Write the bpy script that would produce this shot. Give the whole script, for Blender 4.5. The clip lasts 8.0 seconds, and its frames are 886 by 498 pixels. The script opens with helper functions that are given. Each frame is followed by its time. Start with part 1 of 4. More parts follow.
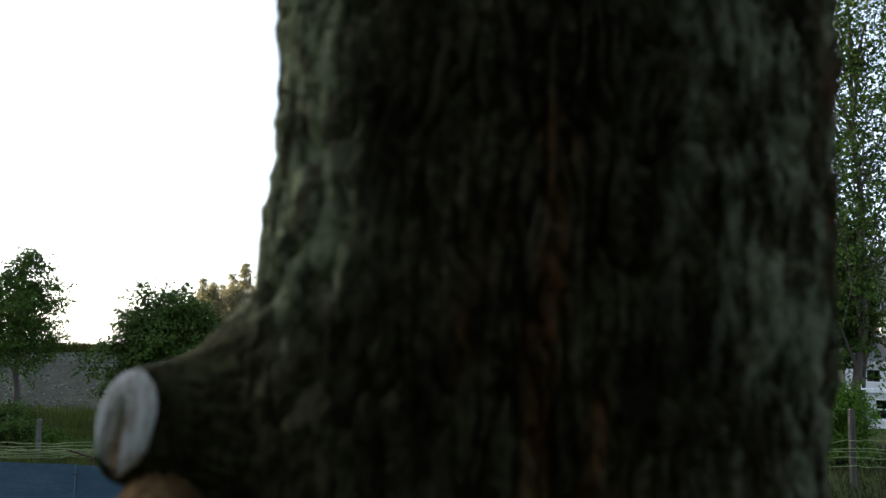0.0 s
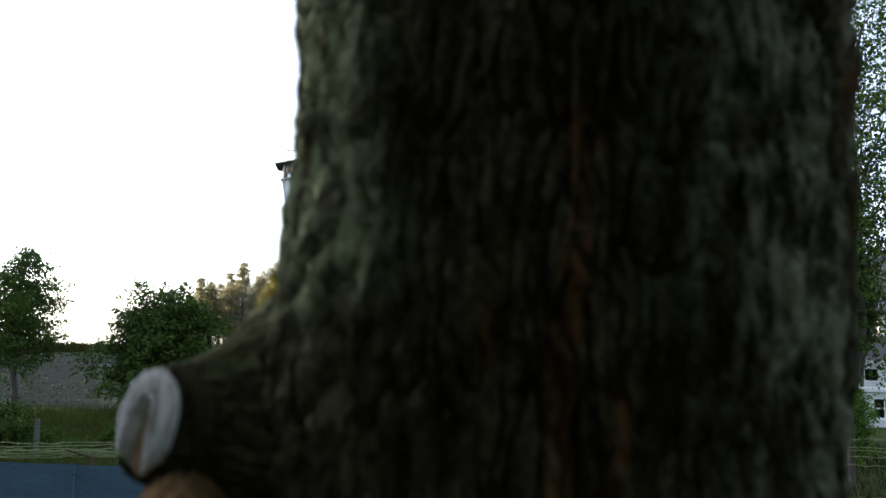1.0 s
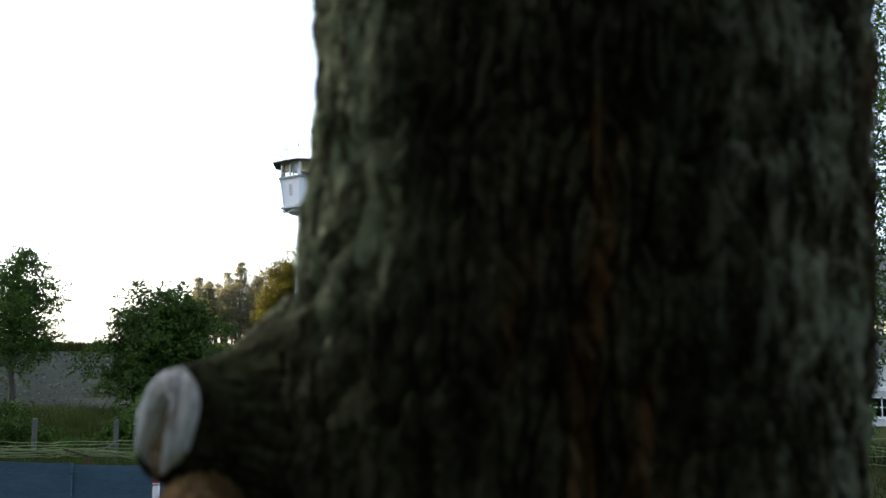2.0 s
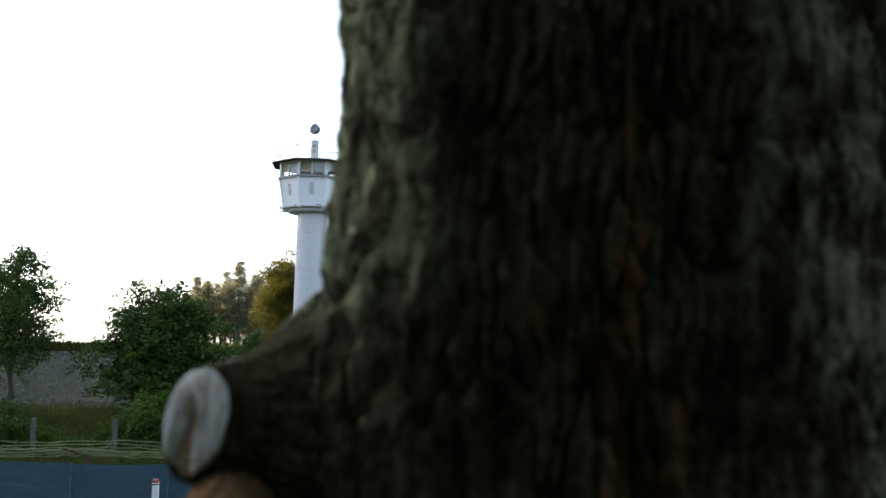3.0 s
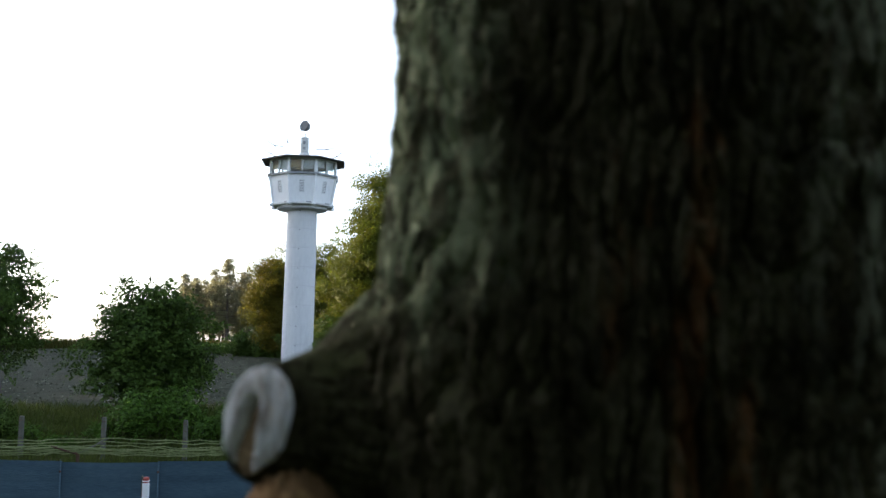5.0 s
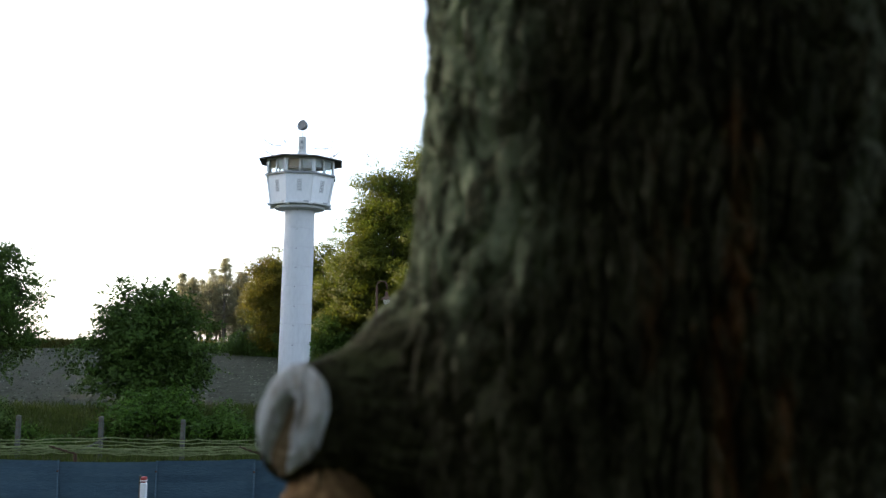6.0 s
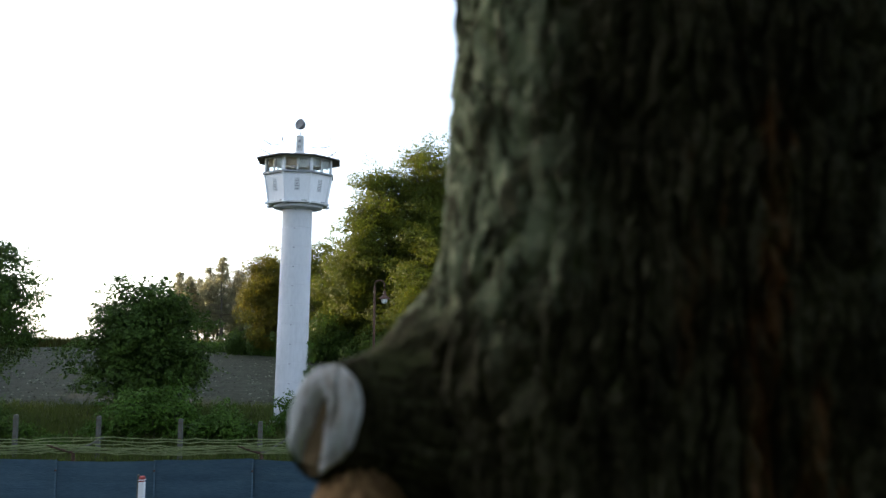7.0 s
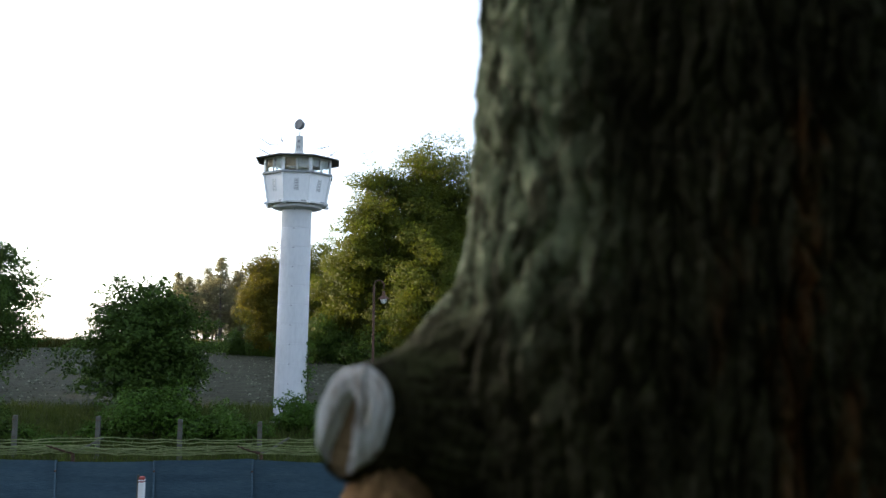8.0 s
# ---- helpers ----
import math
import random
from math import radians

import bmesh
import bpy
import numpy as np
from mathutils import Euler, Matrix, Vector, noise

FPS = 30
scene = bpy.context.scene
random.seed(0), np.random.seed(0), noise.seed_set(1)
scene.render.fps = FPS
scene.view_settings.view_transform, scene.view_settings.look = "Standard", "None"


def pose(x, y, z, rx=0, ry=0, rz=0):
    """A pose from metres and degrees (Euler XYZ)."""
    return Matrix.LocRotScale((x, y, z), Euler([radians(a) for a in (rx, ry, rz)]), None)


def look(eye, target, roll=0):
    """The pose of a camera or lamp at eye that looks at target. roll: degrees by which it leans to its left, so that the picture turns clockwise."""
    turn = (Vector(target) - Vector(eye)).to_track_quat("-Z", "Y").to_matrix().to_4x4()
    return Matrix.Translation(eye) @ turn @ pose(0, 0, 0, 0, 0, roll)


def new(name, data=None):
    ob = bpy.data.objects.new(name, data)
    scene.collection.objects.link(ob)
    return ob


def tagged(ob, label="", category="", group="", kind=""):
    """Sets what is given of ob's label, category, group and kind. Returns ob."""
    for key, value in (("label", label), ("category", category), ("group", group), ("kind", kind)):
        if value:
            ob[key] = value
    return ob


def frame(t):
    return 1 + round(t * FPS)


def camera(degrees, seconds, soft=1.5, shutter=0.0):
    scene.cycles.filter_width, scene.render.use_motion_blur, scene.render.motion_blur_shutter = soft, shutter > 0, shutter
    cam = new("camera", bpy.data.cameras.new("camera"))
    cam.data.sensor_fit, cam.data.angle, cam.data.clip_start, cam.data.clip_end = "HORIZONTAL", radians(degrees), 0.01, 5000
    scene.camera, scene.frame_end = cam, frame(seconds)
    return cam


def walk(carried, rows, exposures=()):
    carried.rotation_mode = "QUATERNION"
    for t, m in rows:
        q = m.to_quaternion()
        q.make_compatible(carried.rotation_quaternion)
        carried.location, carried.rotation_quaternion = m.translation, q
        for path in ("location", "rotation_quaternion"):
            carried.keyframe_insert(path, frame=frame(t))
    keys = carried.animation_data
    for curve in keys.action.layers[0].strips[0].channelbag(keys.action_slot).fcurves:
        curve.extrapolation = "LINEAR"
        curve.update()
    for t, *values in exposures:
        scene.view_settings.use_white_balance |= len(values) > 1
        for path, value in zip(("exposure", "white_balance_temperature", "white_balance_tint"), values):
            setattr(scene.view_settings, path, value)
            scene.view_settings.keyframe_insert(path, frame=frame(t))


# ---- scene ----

FOV = 2 * math.degrees(math.atan(784 / 1450))
cam = camera(FOV, 8.0, soft=1.5)
cam.data.dof.use_dof, cam.data.dof.focus_distance, cam.data.dof.aperture_fstop = True, 34.0, 6.2
EYE = 1.6
ROWS = [
    (0.0, -0.0000, -0.0024, 0.0006, 0.000, 5.500, -0.600),
    (0.5, -0.0078, -0.0032, 0.0003, -0.063, 5.484, -0.569),
    (1.0, -0.0152, -0.0037, 0.0002, -0.134, 5.464, -0.545),
    (1.5, -0.0219, -0.0032, 0.0000, -0.235, 5.429, -0.537),
    (3.0, -0.0494, -0.0004, 0.0002, -0.397, 5.375, -0.544),
    (3.5, -0.0614, 0.0003, 0.0003, -0.509, 5.347, -0.543),
    (4.0, -0.0741, 0.0005, -0.0001, -0.727, 5.296, -0.541),
    (4.5, -0.0849, 0.0004, 0.0002, -0.982, 5.239, -0.544),
    (6.0, -0.1207, 0.0011, -0.0004, -1.371, 5.163, -0.555),
    (6.5, -0.1322, 0.0024, -0.0004, -1.478, 5.139, -0.554),
    (7.0, -0.1431, 0.0034, -0.0004, -1.559, 5.104, -0.549),
    (7.5, -0.1524, 0.0041, -0.0003, -1.619, 5.099, -0.534),
    (8.0, -0.1620, 0.0047, -0.0005, -1.634, 5.111, -0.510),
]
walk(cam, [(t, pose(x, y, EYE + z, 90 + pitch, roll, yaw)) for t, x, y, z, yaw, pitch, roll in ROWS], [(0.0, 2.12, 5950, 9), (8.0, 2.12, 5950, 9)])

# ---- light: low evening sun ahead on the left, behind a bright hazy sky ----
SUN_EL, SUN_AZ = 10.0, -62.0   # degrees; azimuth from +y, minus is towards -x
world = bpy.data.worlds.new("world")
scene.world = world
world.use_nodes = True
wn, wl = world.node_tree.nodes, world.node_tree.links
sky = wn.new("ShaderNodeTexSky")
sky.sky_type, sky.sun_disc = "NISHITA", False
sky.sun_elevation, sky.sun_rotation = radians(SUN_EL), radians(SUN_AZ)
sky.air_density, sky.dust_density, sky.ozone_density, sky.altitude = 0.8, 3.2, 1.4, 500
wn["Background"].inputs["Strength"].default_value = 0.15
haze = wn.new("ShaderNodeHueSaturation")   # thin high cloud greys the sky's colours
haze.inputs["Saturation"].default_value = 0.5
wl.new(sky.outputs[0], haze.inputs["Color"])
wl.new(haze.outputs[0], wn["Background"].inputs["Color"])
sun = new("sun", bpy.data.lights.new("sun", "SUN"))
sun.data.energy, sun.data.angle, sun.data.color = 4.4, radians(0.6), (1.0, 0.72, 0.36)
sd = Vector((math.sin(radians(SUN_AZ)) * math.cos(radians(SUN_EL)), math.cos(radians(SUN_AZ)) * math.cos(radians(SUN_EL)), math.sin(radians(SUN_EL))))
sun.matrix_world = look(sd * 60, (0, 0, 0))


# ---- materials ----
def material(name, colours, scale=4.0, rough=0.8, metal=0.0, bump=0.2, bump_scale=30.0, stretch=(1, 1, 1), spread=0.5, translucent=0.0, by_object=0.0, by_island=0.0, bump_distance=0.02, gloss=0.5):
    """Two scales of noise between colours, with a fine relief."""
    m = bpy.data.materials.new(name)
    m.use_nodes = True
    n, l = m.node_tree.nodes, m.node_tree.links
    b = n["Principled BSDF"]
    b.inputs["Roughness"].default_value, b.inputs["Metallic"].default_value = rough, metal
    b.inputs["Specular IOR Level"].default_value = gloss
    co = n.new("ShaderNodeTexCoord")
    mp = n.new("ShaderNodeMapping")
    mp.inputs["Scale"].default_value = stretch
    l.new(co.outputs["Object"], mp.inputs["Vector"])
    n1, n2 = n.new("ShaderNodeTexNoise"), n.new("ShaderNodeTexNoise")
    n1.inputs["Scale"].default_value, n1.inputs["Detail"].default_value = scale, 5
    n2.inputs["Scale"].default_value, n2.inputs["Detail"].default_value = scale * 7.3, 6
    mix = n.new("ShaderNodeMath")
    mix.operation = "MULTIPLY_ADD"
    mix.inputs[1].default_value = 0.55
    l.new(n1.outputs["Fac"], mix.inputs[0])
    half = n.new("ShaderNodeMath")
    half.operation = "MULTIPLY"
    half.inputs[1].default_value = 0.45
    l.new(n2.outputs["Fac"], half.inputs[0])
    l.new(half.outputs[0], mix.inputs[2])
    last = mix.outputs[0]
    for amount, node, out in ((by_object, "ShaderNodeObjectInfo", "Random"), (by_island, "ShaderNodeNewGeometry", "Random Per Island")):
        if amount:
            g = n.new(node)
            ma = n.new("ShaderNodeMath")
            ma.operation = "MULTIPLY_ADD"
            ma.inputs[1].default_value = amount
            l.new(g.outputs[out], ma.inputs[0])
            sub = n.new("ShaderNodeMath")
            sub.operation = "SUBTRACT"
            sub.inputs[1].default_value = amount / 2
            l.new(last, sub.inputs[0])
            l.new(sub.outputs[0], ma.inputs[2])
            last = ma.outputs[0]
    ramp = n.new("ShaderNodeValToRGB")
    els = ramp.color_ramp.elements
    while len(els) < len(colours):
        els.new(0.5)
    for i, c in enumerate(colours):
        els[i].position = 0.5 + spread * (i / max(1, len(colours) - 1) - 0.5)
        els[i].color = (*c, 1)
    l.new(last, ramp.inputs[0])
    l.new(ramp.outputs[0], b.inputs["Base Color"])
    if bump:
        n3 = n.new("ShaderNodeTexNoise")
        n3.inputs["Scale"].default_value, n3.inputs["Detail"].default_value = bump_scale, 8
        l.new(mp.outputs[0], n3.inputs["Vector"])
        bp = n.new("ShaderNodeBump")
        bp.inputs["Strength"].default_value, bp.inputs["Distance"].default_value = bump, bump_distance
        l.new(n3.outputs["Fac"], bp.inputs["Height"])
        l.new(bp.outputs[0], b.inputs["Normal"])
    l.new(mp.outputs[0], n1.inputs["Vector"])
    l.new(mp.outputs[0], n2.inputs["Vector"])
    if translucent:
        tr = n.new("ShaderNodeBsdfTranslucent")
        l.new(ramp.outputs[0], tr.inputs["Color"])
        ms = n.new("ShaderNodeMixShader")
        ms.inputs[0].default_value = translucent
        l.new(b.outputs[0], ms.inputs[1])
        l.new(tr.outputs[0], ms.inputs[2])
        l.new(ms.outputs[0], n["Material Output"].inputs["Surface"])
    return m


def glass(name, tint=(0.9, 0.95, 0.95)):
    m = bpy.data.materials.new(name)
    m.use_nodes = True
    b = m.node_tree.nodes["Principled BSDF"]
    b.inputs["Base Color"].default_value = (*tint, 1)
    b.inputs["Roughness"].default_value, b.inputs["Transmission Weight"].default_value, b.inputs["IOR"].default_value = 0.03, 1.0, 1.05
    return m


def leaves(name, dark, mid, light, t=0.35):
    return material(name, (dark, mid, light), scale=0.7, rough=0.55, bump=0, spread=0.7, translucent=t, by_island=0.16, gloss=0.12)




def bark_material():
    """Dark furrowed bark; grey-green lichen, also painting the sky-lit side's brightness, covers the weather side;
    lichen streaks the far side; reddish flakes between.
    """
    m = material("bark", ((0.004, 0.0035, 0.0018), (0.023, 0.019, 0.0095), (0.068, 0.058, 0.031), (0.17, 0.15, 0.09)), scale=30, rough=1.0, bump=1.0, bump_scale=170, stretch=(1, 1, 0.6), spread=0.42, bump_distance=0.006)
    n, l = m.node_tree.nodes, m.node_tree.links
    b = n["Principled BSDF"]
    b.inputs["Specular IOR Level"].default_value = 0.1
    old = b.inputs["Base Color"].links[0].from_socket
    co, sep = n.new("ShaderNodeTexCoord"), n.new("ShaderNodeSeparateXYZ")
    l.new(co.outputs["Object"], sep.inputs[0])

    def noise_at(scale, stretch, shift, rough=0.65):
        ns, mp = n.new("ShaderNodeTexNoise"), n.new("ShaderNodeMapping")
        mp.inputs["Location"].default_value, mp.inputs["Scale"].default_value = (shift, 2 * shift, 0), (1, 1, stretch)
        l.new(co.outputs["Object"], mp.inputs["Vector"])
        l.new(mp.outputs[0], ns.inputs["Vector"])
        ns.inputs["Scale"].default_value, ns.inputs["Detail"].default_value, ns.inputs["Roughness"].default_value = scale, 6, rough
        return ns.outputs["Fac"]

    def ranged(value, lo, hi, top):
        mr = n.new("ShaderNodeMapRange")
        mr.interpolation_type = "SMOOTHSTEP"
        mr.inputs["From Min"].default_value, mr.inputs["From Max"].default_value, mr.inputs["To Max"].default_value = lo, hi, top
        l.new(value, mr.inputs["Value"])
        return mr.outputs[0]

    def maths(op, p, q):
        ma = n.new("ShaderNodeMath")
        ma.operation = op
        for i, v in enumerate((p, q)):
            if isinstance(v, (int, float)):
                ma.inputs[i].default_value = v
            else:
                l.new(v, ma.inputs[i])
        return ma.outputs[0]

    def cover(old, factor, colour):
        mx = n.new("ShaderNodeMix")
        mx.data_type = "RGBA"
        mx.inputs["B"].default_value = (*colour, 1)
        l.new(factor, mx.inputs["Factor"])
        l.new(old, mx.inputs["A"])
        return mx.outputs["Result"]
    old = cover(old, maths("MULTIPLY", ranged(sep.outputs["X"], -0.10, -0.03, 1.0), ranged(noise_at(15.0, 0.22, 3.0, 0.7), 0.51, 0.63, 0.85)), (0.16, 0.062, 0.020))
    # lichen, with the left side's skylight put into its pale colour: x from the stem's middle, ragged by noise
    ragged = maths("ADD", sep.outputs["X"], maths("MULTIPLY", maths("SUBTRACT", noise_at(11.0, 0.5, 7.0), 0.5), 0.11))
    plates = ranged(noise_at(70.0, 0.36, 1.0, 0.75), 0.43, 0.57, 1.0)
    high = ranged(maths("ADD", sep.outputs["Z"], maths("MULTIPLY", maths("SUBTRACT", noise_at(14.0, 0.8, 5.0), 0.5), 0.22)), 1.575, 1.66, 1.0)
    plates = maths("MULTIPLY", plates, high)
    left = maths("MULTIPLY", ranged(maths("MULTIPLY", ragged, -1.0), 0.10, 0.165, 1.0), maths("ADD", maths("MULTIPLY", plates, 0.88), maths("MULTIPLY", high, 0.07)))
    old = cover(old, maths("MINIMUM", left, 1.0), (0.36, 0.375, 0.215))
    right = maths("MULTIPLY", ranged(ragged, 0.02, 0.14, 0.62), ranged(noise_at(40.0, 0.2, 11.0, 0.75), 0.48, 0.58, 1.0))
    old = cover(old, right, (0.40, 0.40, 0.27))
    # thin moss where the bark faces up
    geo, nz = n.new("ShaderNodeNewGeometry"), n.new("ShaderNodeSeparateXYZ")
    l.new(geo.outputs["Normal"], nz.inputs[0])
    old = cover(old, maths("MULTIPLY", ranged(nz.outputs["Z"], 0.25, 0.8, 0.6), ranged(noise_at(28.0, 1.0, 17.0), 0.40, 0.60, 1.0)), (0.10, 0.105, 0.04))
    l.new(old, b.inputs["Base Color"])
    return m


BARK = bark_material()
BARK_WARM = material("bark_warm", ((0.04, 0.022, 0.010), (0.22, 0.125, 0.055), (0.55, 0.34, 0.16)), scale=24, rough=0.95, bump=0.6, bump_scale=120, stretch=(1, 1, 0.4), spread=0.5, gloss=0.1)
CUT_WOOD = material("cut_wood", ((0.30, 0.19, 0.10), (0.80, 0.78, 0.76), (0.90, 0.90, 0.91)), scale=30, rough=0.9, bump=0.5, bump_scale=150, stretch=(1, 1, 0.3), spread=0.42, gloss=0.15)
HEARTWOOD = material("heartwood", ((0.14, 0.09, 0.045), (0.27, 0.185, 0.10), (0.38, 0.28, 0.165)), scale=30, rough=0.9, bump=0.4, bump_scale=150, spread=0.6, gloss=0.1)
TRUNK = material("tree_trunk_bark", ((0.03, 0.025, 0.02), (0.09, 0.075, 0.06)), scale=5, rough=0.95, bump=0.6, bump_scale=30, stretch=(1, 1, 0.2))
CONCRETE = material("white_painted_concrete", ((0.43, 0.44, 0.46), (0.52, 0.53, 0.55), (0.58, 0.585, 0.59)), scale=1.3, rough=0.85, bump=0.15, bump_scale=60, stretch=(1, 1, 0.35), spread=0.5)
CABIN_WHITE = material("white_painted_cabin_panels", ((0.60, 0.61, 0.63), (0.70, 0.71, 0.73), (0.77, 0.775, 0.78)), scale=1.6, rough=0.8, bump=0.12, bump_scale=60, stretch=(1, 1, 0.35), spread=0.5)
CONCRETE_DIRTY = material("stained_concrete", ((0.30, 0.31, 0.30), (0.5, 0.51, 0.5), (0.6, 0.6, 0.58)), scale=3, rough=0.9, bump=0.2, bump_scale=60)
POST_CONCRETE = material("weathered_post_concrete", ((0.042, 0.042, 0.032), (0.075, 0.075, 0.060), (0.12, 0.115, 0.095)), scale=6, rough=0.95, bump=0.4, bump_scale=50)
ROOF_DARK = material("dark_bitumen", ((0.05, 0.045, 0.04), (0.10, 0.09, 0.08)), scale=4, rough=0.8, bump=0.3)
FRAME_GREY = material("grey_frame_paint", ((0.48, 0.50, 0.52), (0.62, 0.64, 0.66)), scale=5, rough=0.6, bump=0.1)
BLIND = material("pale_blind", ((0.66, 0.68, 0.70), (0.80, 0.81, 0.81)), scale=4, rough=0.8, bump=0.1, translucent=0.6)
BLIND_TAN = material("tan_blind", ((0.52, 0.42, 0.30), (0.66, 0.57, 0.45)), scale=4, rough=0.8, bump=0.1, translucent=0.6)
LOUVRE = material("louvre_grey", ((0.14, 0.15, 0.16), (0.24, 0.25, 0.26)), scale=8, rough=0.6)
STEEL = material("galvanised_steel", ((0.22, 0.23, 0.24), (0.34, 0.35, 0.36)), scale=8, rough=0.5, metal=0.6, bump=0.1)
LAMP_DARK = material("searchlight_grey", ((0.10, 0.105, 0.11), (0.17, 0.175, 0.18)), scale=9, rough=0.8, bump=0.05, gloss=0.2)
MESH_METAL = material("weathered_mesh_metal", ((0.042, 0.082, 0.115), (0.068, 0.122, 0.165), (0.105, 0.165, 0.205)), scale=1.4, rough=0.7, metal=0.15, bump=0.5, bump_scale=18, stretch=(0.6, 1, 3.0), spread=0.5)
POST_OLD = material("dark_weathered_post", ((0.035, 0.032, 0.026), (0.065, 0.06, 0.05), (0.10, 0.09, 0.075)), scale=6, rough=0.95, bump=0.5, bump_scale=50, stretch=(1, 1, 0.2), gloss=0.1)
RUST = material("rusty_iron", ((0.04, 0.022, 0.015), (0.10, 0.05, 0.03)), scale=12, rough=0.9, bump=0.3)
WIRE = material("mossy_wire", ((0.06, 0.085, 0.025), (0.14, 0.17, 0.06), (0.26, 0.28, 0.13)), scale=5, rough=0.8, bump=0)
WHITE_PAINT = material("white_paint", ((0.66, 0.66, 0.68), (0.8, 0.8, 0.8)), scale=9, rough=0.6, bump=0.1)
RED_PAINT = material("red_paint", ((0.22, 0.03, 0.025), (0.36, 0.06, 0.05)), scale=9, rough=0.6, bump=0.1)
PLASTER = material("white_plaster", ((0.42, 0.43, 0.44), (0.54, 0.55, 0.56)), scale=1.2, rough=0.9, bump=0.3, bump_scale=40)
SLATE = material("slate_roof", ((0.05, 0.06, 0.075), (0.10, 0.115, 0.135)), scale=3, rough=0.6, bump=0.4, bump_scale=14, stretch=(1, 1, 3))
# near-black: paints the rooms' shade, and colours the small window frames
ROOM_SHADE_DARK_FRAME = material("room_shade_and_dark_frame", ((0.008, 0.008, 0.009), (0.016, 0.016, 0.017)), scale=2, rough=0.9, bump=0)
GLASS = glass("clear_glass")
SOIL_CLOD = material("soil_clods", ((0.024, 0.027, 0.018), (0.06, 0.066, 0.046), (0.19, 0.20, 0.16)), scale=1.1, rough=1.0, bump=0, by_island=0.5, gloss=0.05)
LEAF_DARK = leaves("leaf_dark", (0.018, 0.036, 0.006), (0.042, 0.078, 0.011), (0.08, 0.125, 0.018))
LEAF_BUSH = leaves("leaf_bush", (0.017, 0.036, 0.006), (0.045, 0.080, 0.012), (0.095, 0.145, 0.021))
LEAF_MID = leaves("leaf_mid", (0.020, 0.048, 0.005), (0.050, 0.100, 0.011), (0.10, 0.17, 0.020))
LEAF_BRIGHT = leaves("leaf_bright", (0.026, 0.062, 0.006), (0.062, 0.120, 0.011), (0.13, 0.21, 0.020))
LEAF_GOLD = leaves("leaf_gold", (0.038, 0.046, 0.006), (0.092, 0.088, 0.010), (0.19, 0.15, 0.016), 0.5)
LEAF_OAK = leaves("leaf_oak", (0.028, 0.046, 0.005), (0.070, 0.090, 0.009), (0.155, 0.145, 0.015), 0.45)
# needles paler than foliage: the distance haze is put into their colour
NEEDLE = leaves("haze_paled_pine_needles", (0.11, 0.115, 0.07), (0.15, 0.15, 0.09), (0.19, 0.18, 0.11), 0.65)
CROP = leaves("dry_crop", (0.03, 0.034, 0.006), (0.06, 0.06, 0.012), (0.10, 0.09, 0.02))
# verge blades: the shade there is put into the colour, darker than GRASS
VERGE = leaves("shade_darkened_verge_grass", (0.010, 0.014, 0.004), (0.021, 0.026, 0.007), (0.042, 0.045, 0.014))
GRASS = leaves("grass_blades", (0.022, 0.036, 0.006), (0.052, 0.072, 0.012), (0.105, 0.11, 0.028))


# ---- ground: one sheet, with soil where the ploughed field lies ----
def ground_material():
    m = material("ground_grass", ((0.014, 0.020, 0.005), (0.032, 0.040, 0.010), (0.060, 0.060, 0.020)), scale=0.6, rough=1.0, bump=0.8, bump_scale=6, spread=0.5, bump_distance=0.1, gloss=0.05)
    n, l = m.node_tree.nodes, m.node_tree.links
    b = n["Principled BSDF"]
    old = b.inputs["Base Color"].links[0].from_socket
    geo, sep = n.new("ShaderNodeNewGeometry"), n.new("ShaderNodeSeparateXYZ")
    l.new(geo.outputs["Position"], sep.inputs[0])
    ns = n.new("ShaderNodeTexNoise")
    ns.inputs["Scale"].default_value, ns.inputs["Detail"].default_value = 0.35, 4
    l.new(geo.outputs["Position"], ns.inputs["Vector"])
    add = n.new("ShaderNodeMath")
    add.operation = "MULTIPLY_ADD"
    add.inputs[1].default_value = 2.4
    l.new(ns.outputs["Fac"], add.inputs[0])
    l.new(sep.outputs["Y"], add.inputs[2])
    a, z = n.new("ShaderNodeMapRange"), n.new("ShaderNodeMapRange")
    for q, lo, hi in ((a, 37.6, 38.2), (z, 86.6, 86.0)):
        q.inputs["From Min"].default_value, q.inputs["From Max"].default_value = lo, hi
        l.new(add.outputs[0], q.inputs["Value"])
    both = n.new("ShaderNodeMath")
    both.operation = "MULTIPLY"
    l.new(a.outputs[0], both.inputs[0])
    l.new(z.outputs[0], both.inputs[1])
    soil, soil2 = n.new("ShaderNodeTexNoise"), n.new("ShaderNodeValToRGB")
    soil.inputs["Scale"].default_value, soil.inputs["Detail"].default_value = 1.6, 10
    l.new(geo.outputs["Position"], soil.inputs["Vector"])
    soil2.color_ramp.elements[0].color, soil2.color_ramp.elements[1].color = (0.016, 0.019, 0.0125, 1), (0.041, 0.048, 0.032, 1)
    soil2.color_ramp.elements[0].position, soil2.color_ramp.elements[1].position = 0.32, 0.68
    l.new(soil.outputs["Fac"], soil2.inputs[0])
    mx = n.new("ShaderNodeMix")
    mx.data_type = "RGBA"
    l.new(both.outputs[0], mx.inputs["Factor"])
    l.new(old, mx.inputs["A"])
    l.new(soil2.outputs[0], mx.inputs["B"])
    l.new(mx.outputs["Result"], b.inputs["Base Color"])
    return m


PROFILE_Y = (-3000, -40, 1, 4, 8, 13, 17, 24, 28, 34.5, 38, 85, 110, 3000)
PROFILE_L = (0, 0, 0, -0.6, -1.7, -3.2, -3.6, -3.5, -3.0, -2.42, -2.3, -1.36, -1.5, -110)
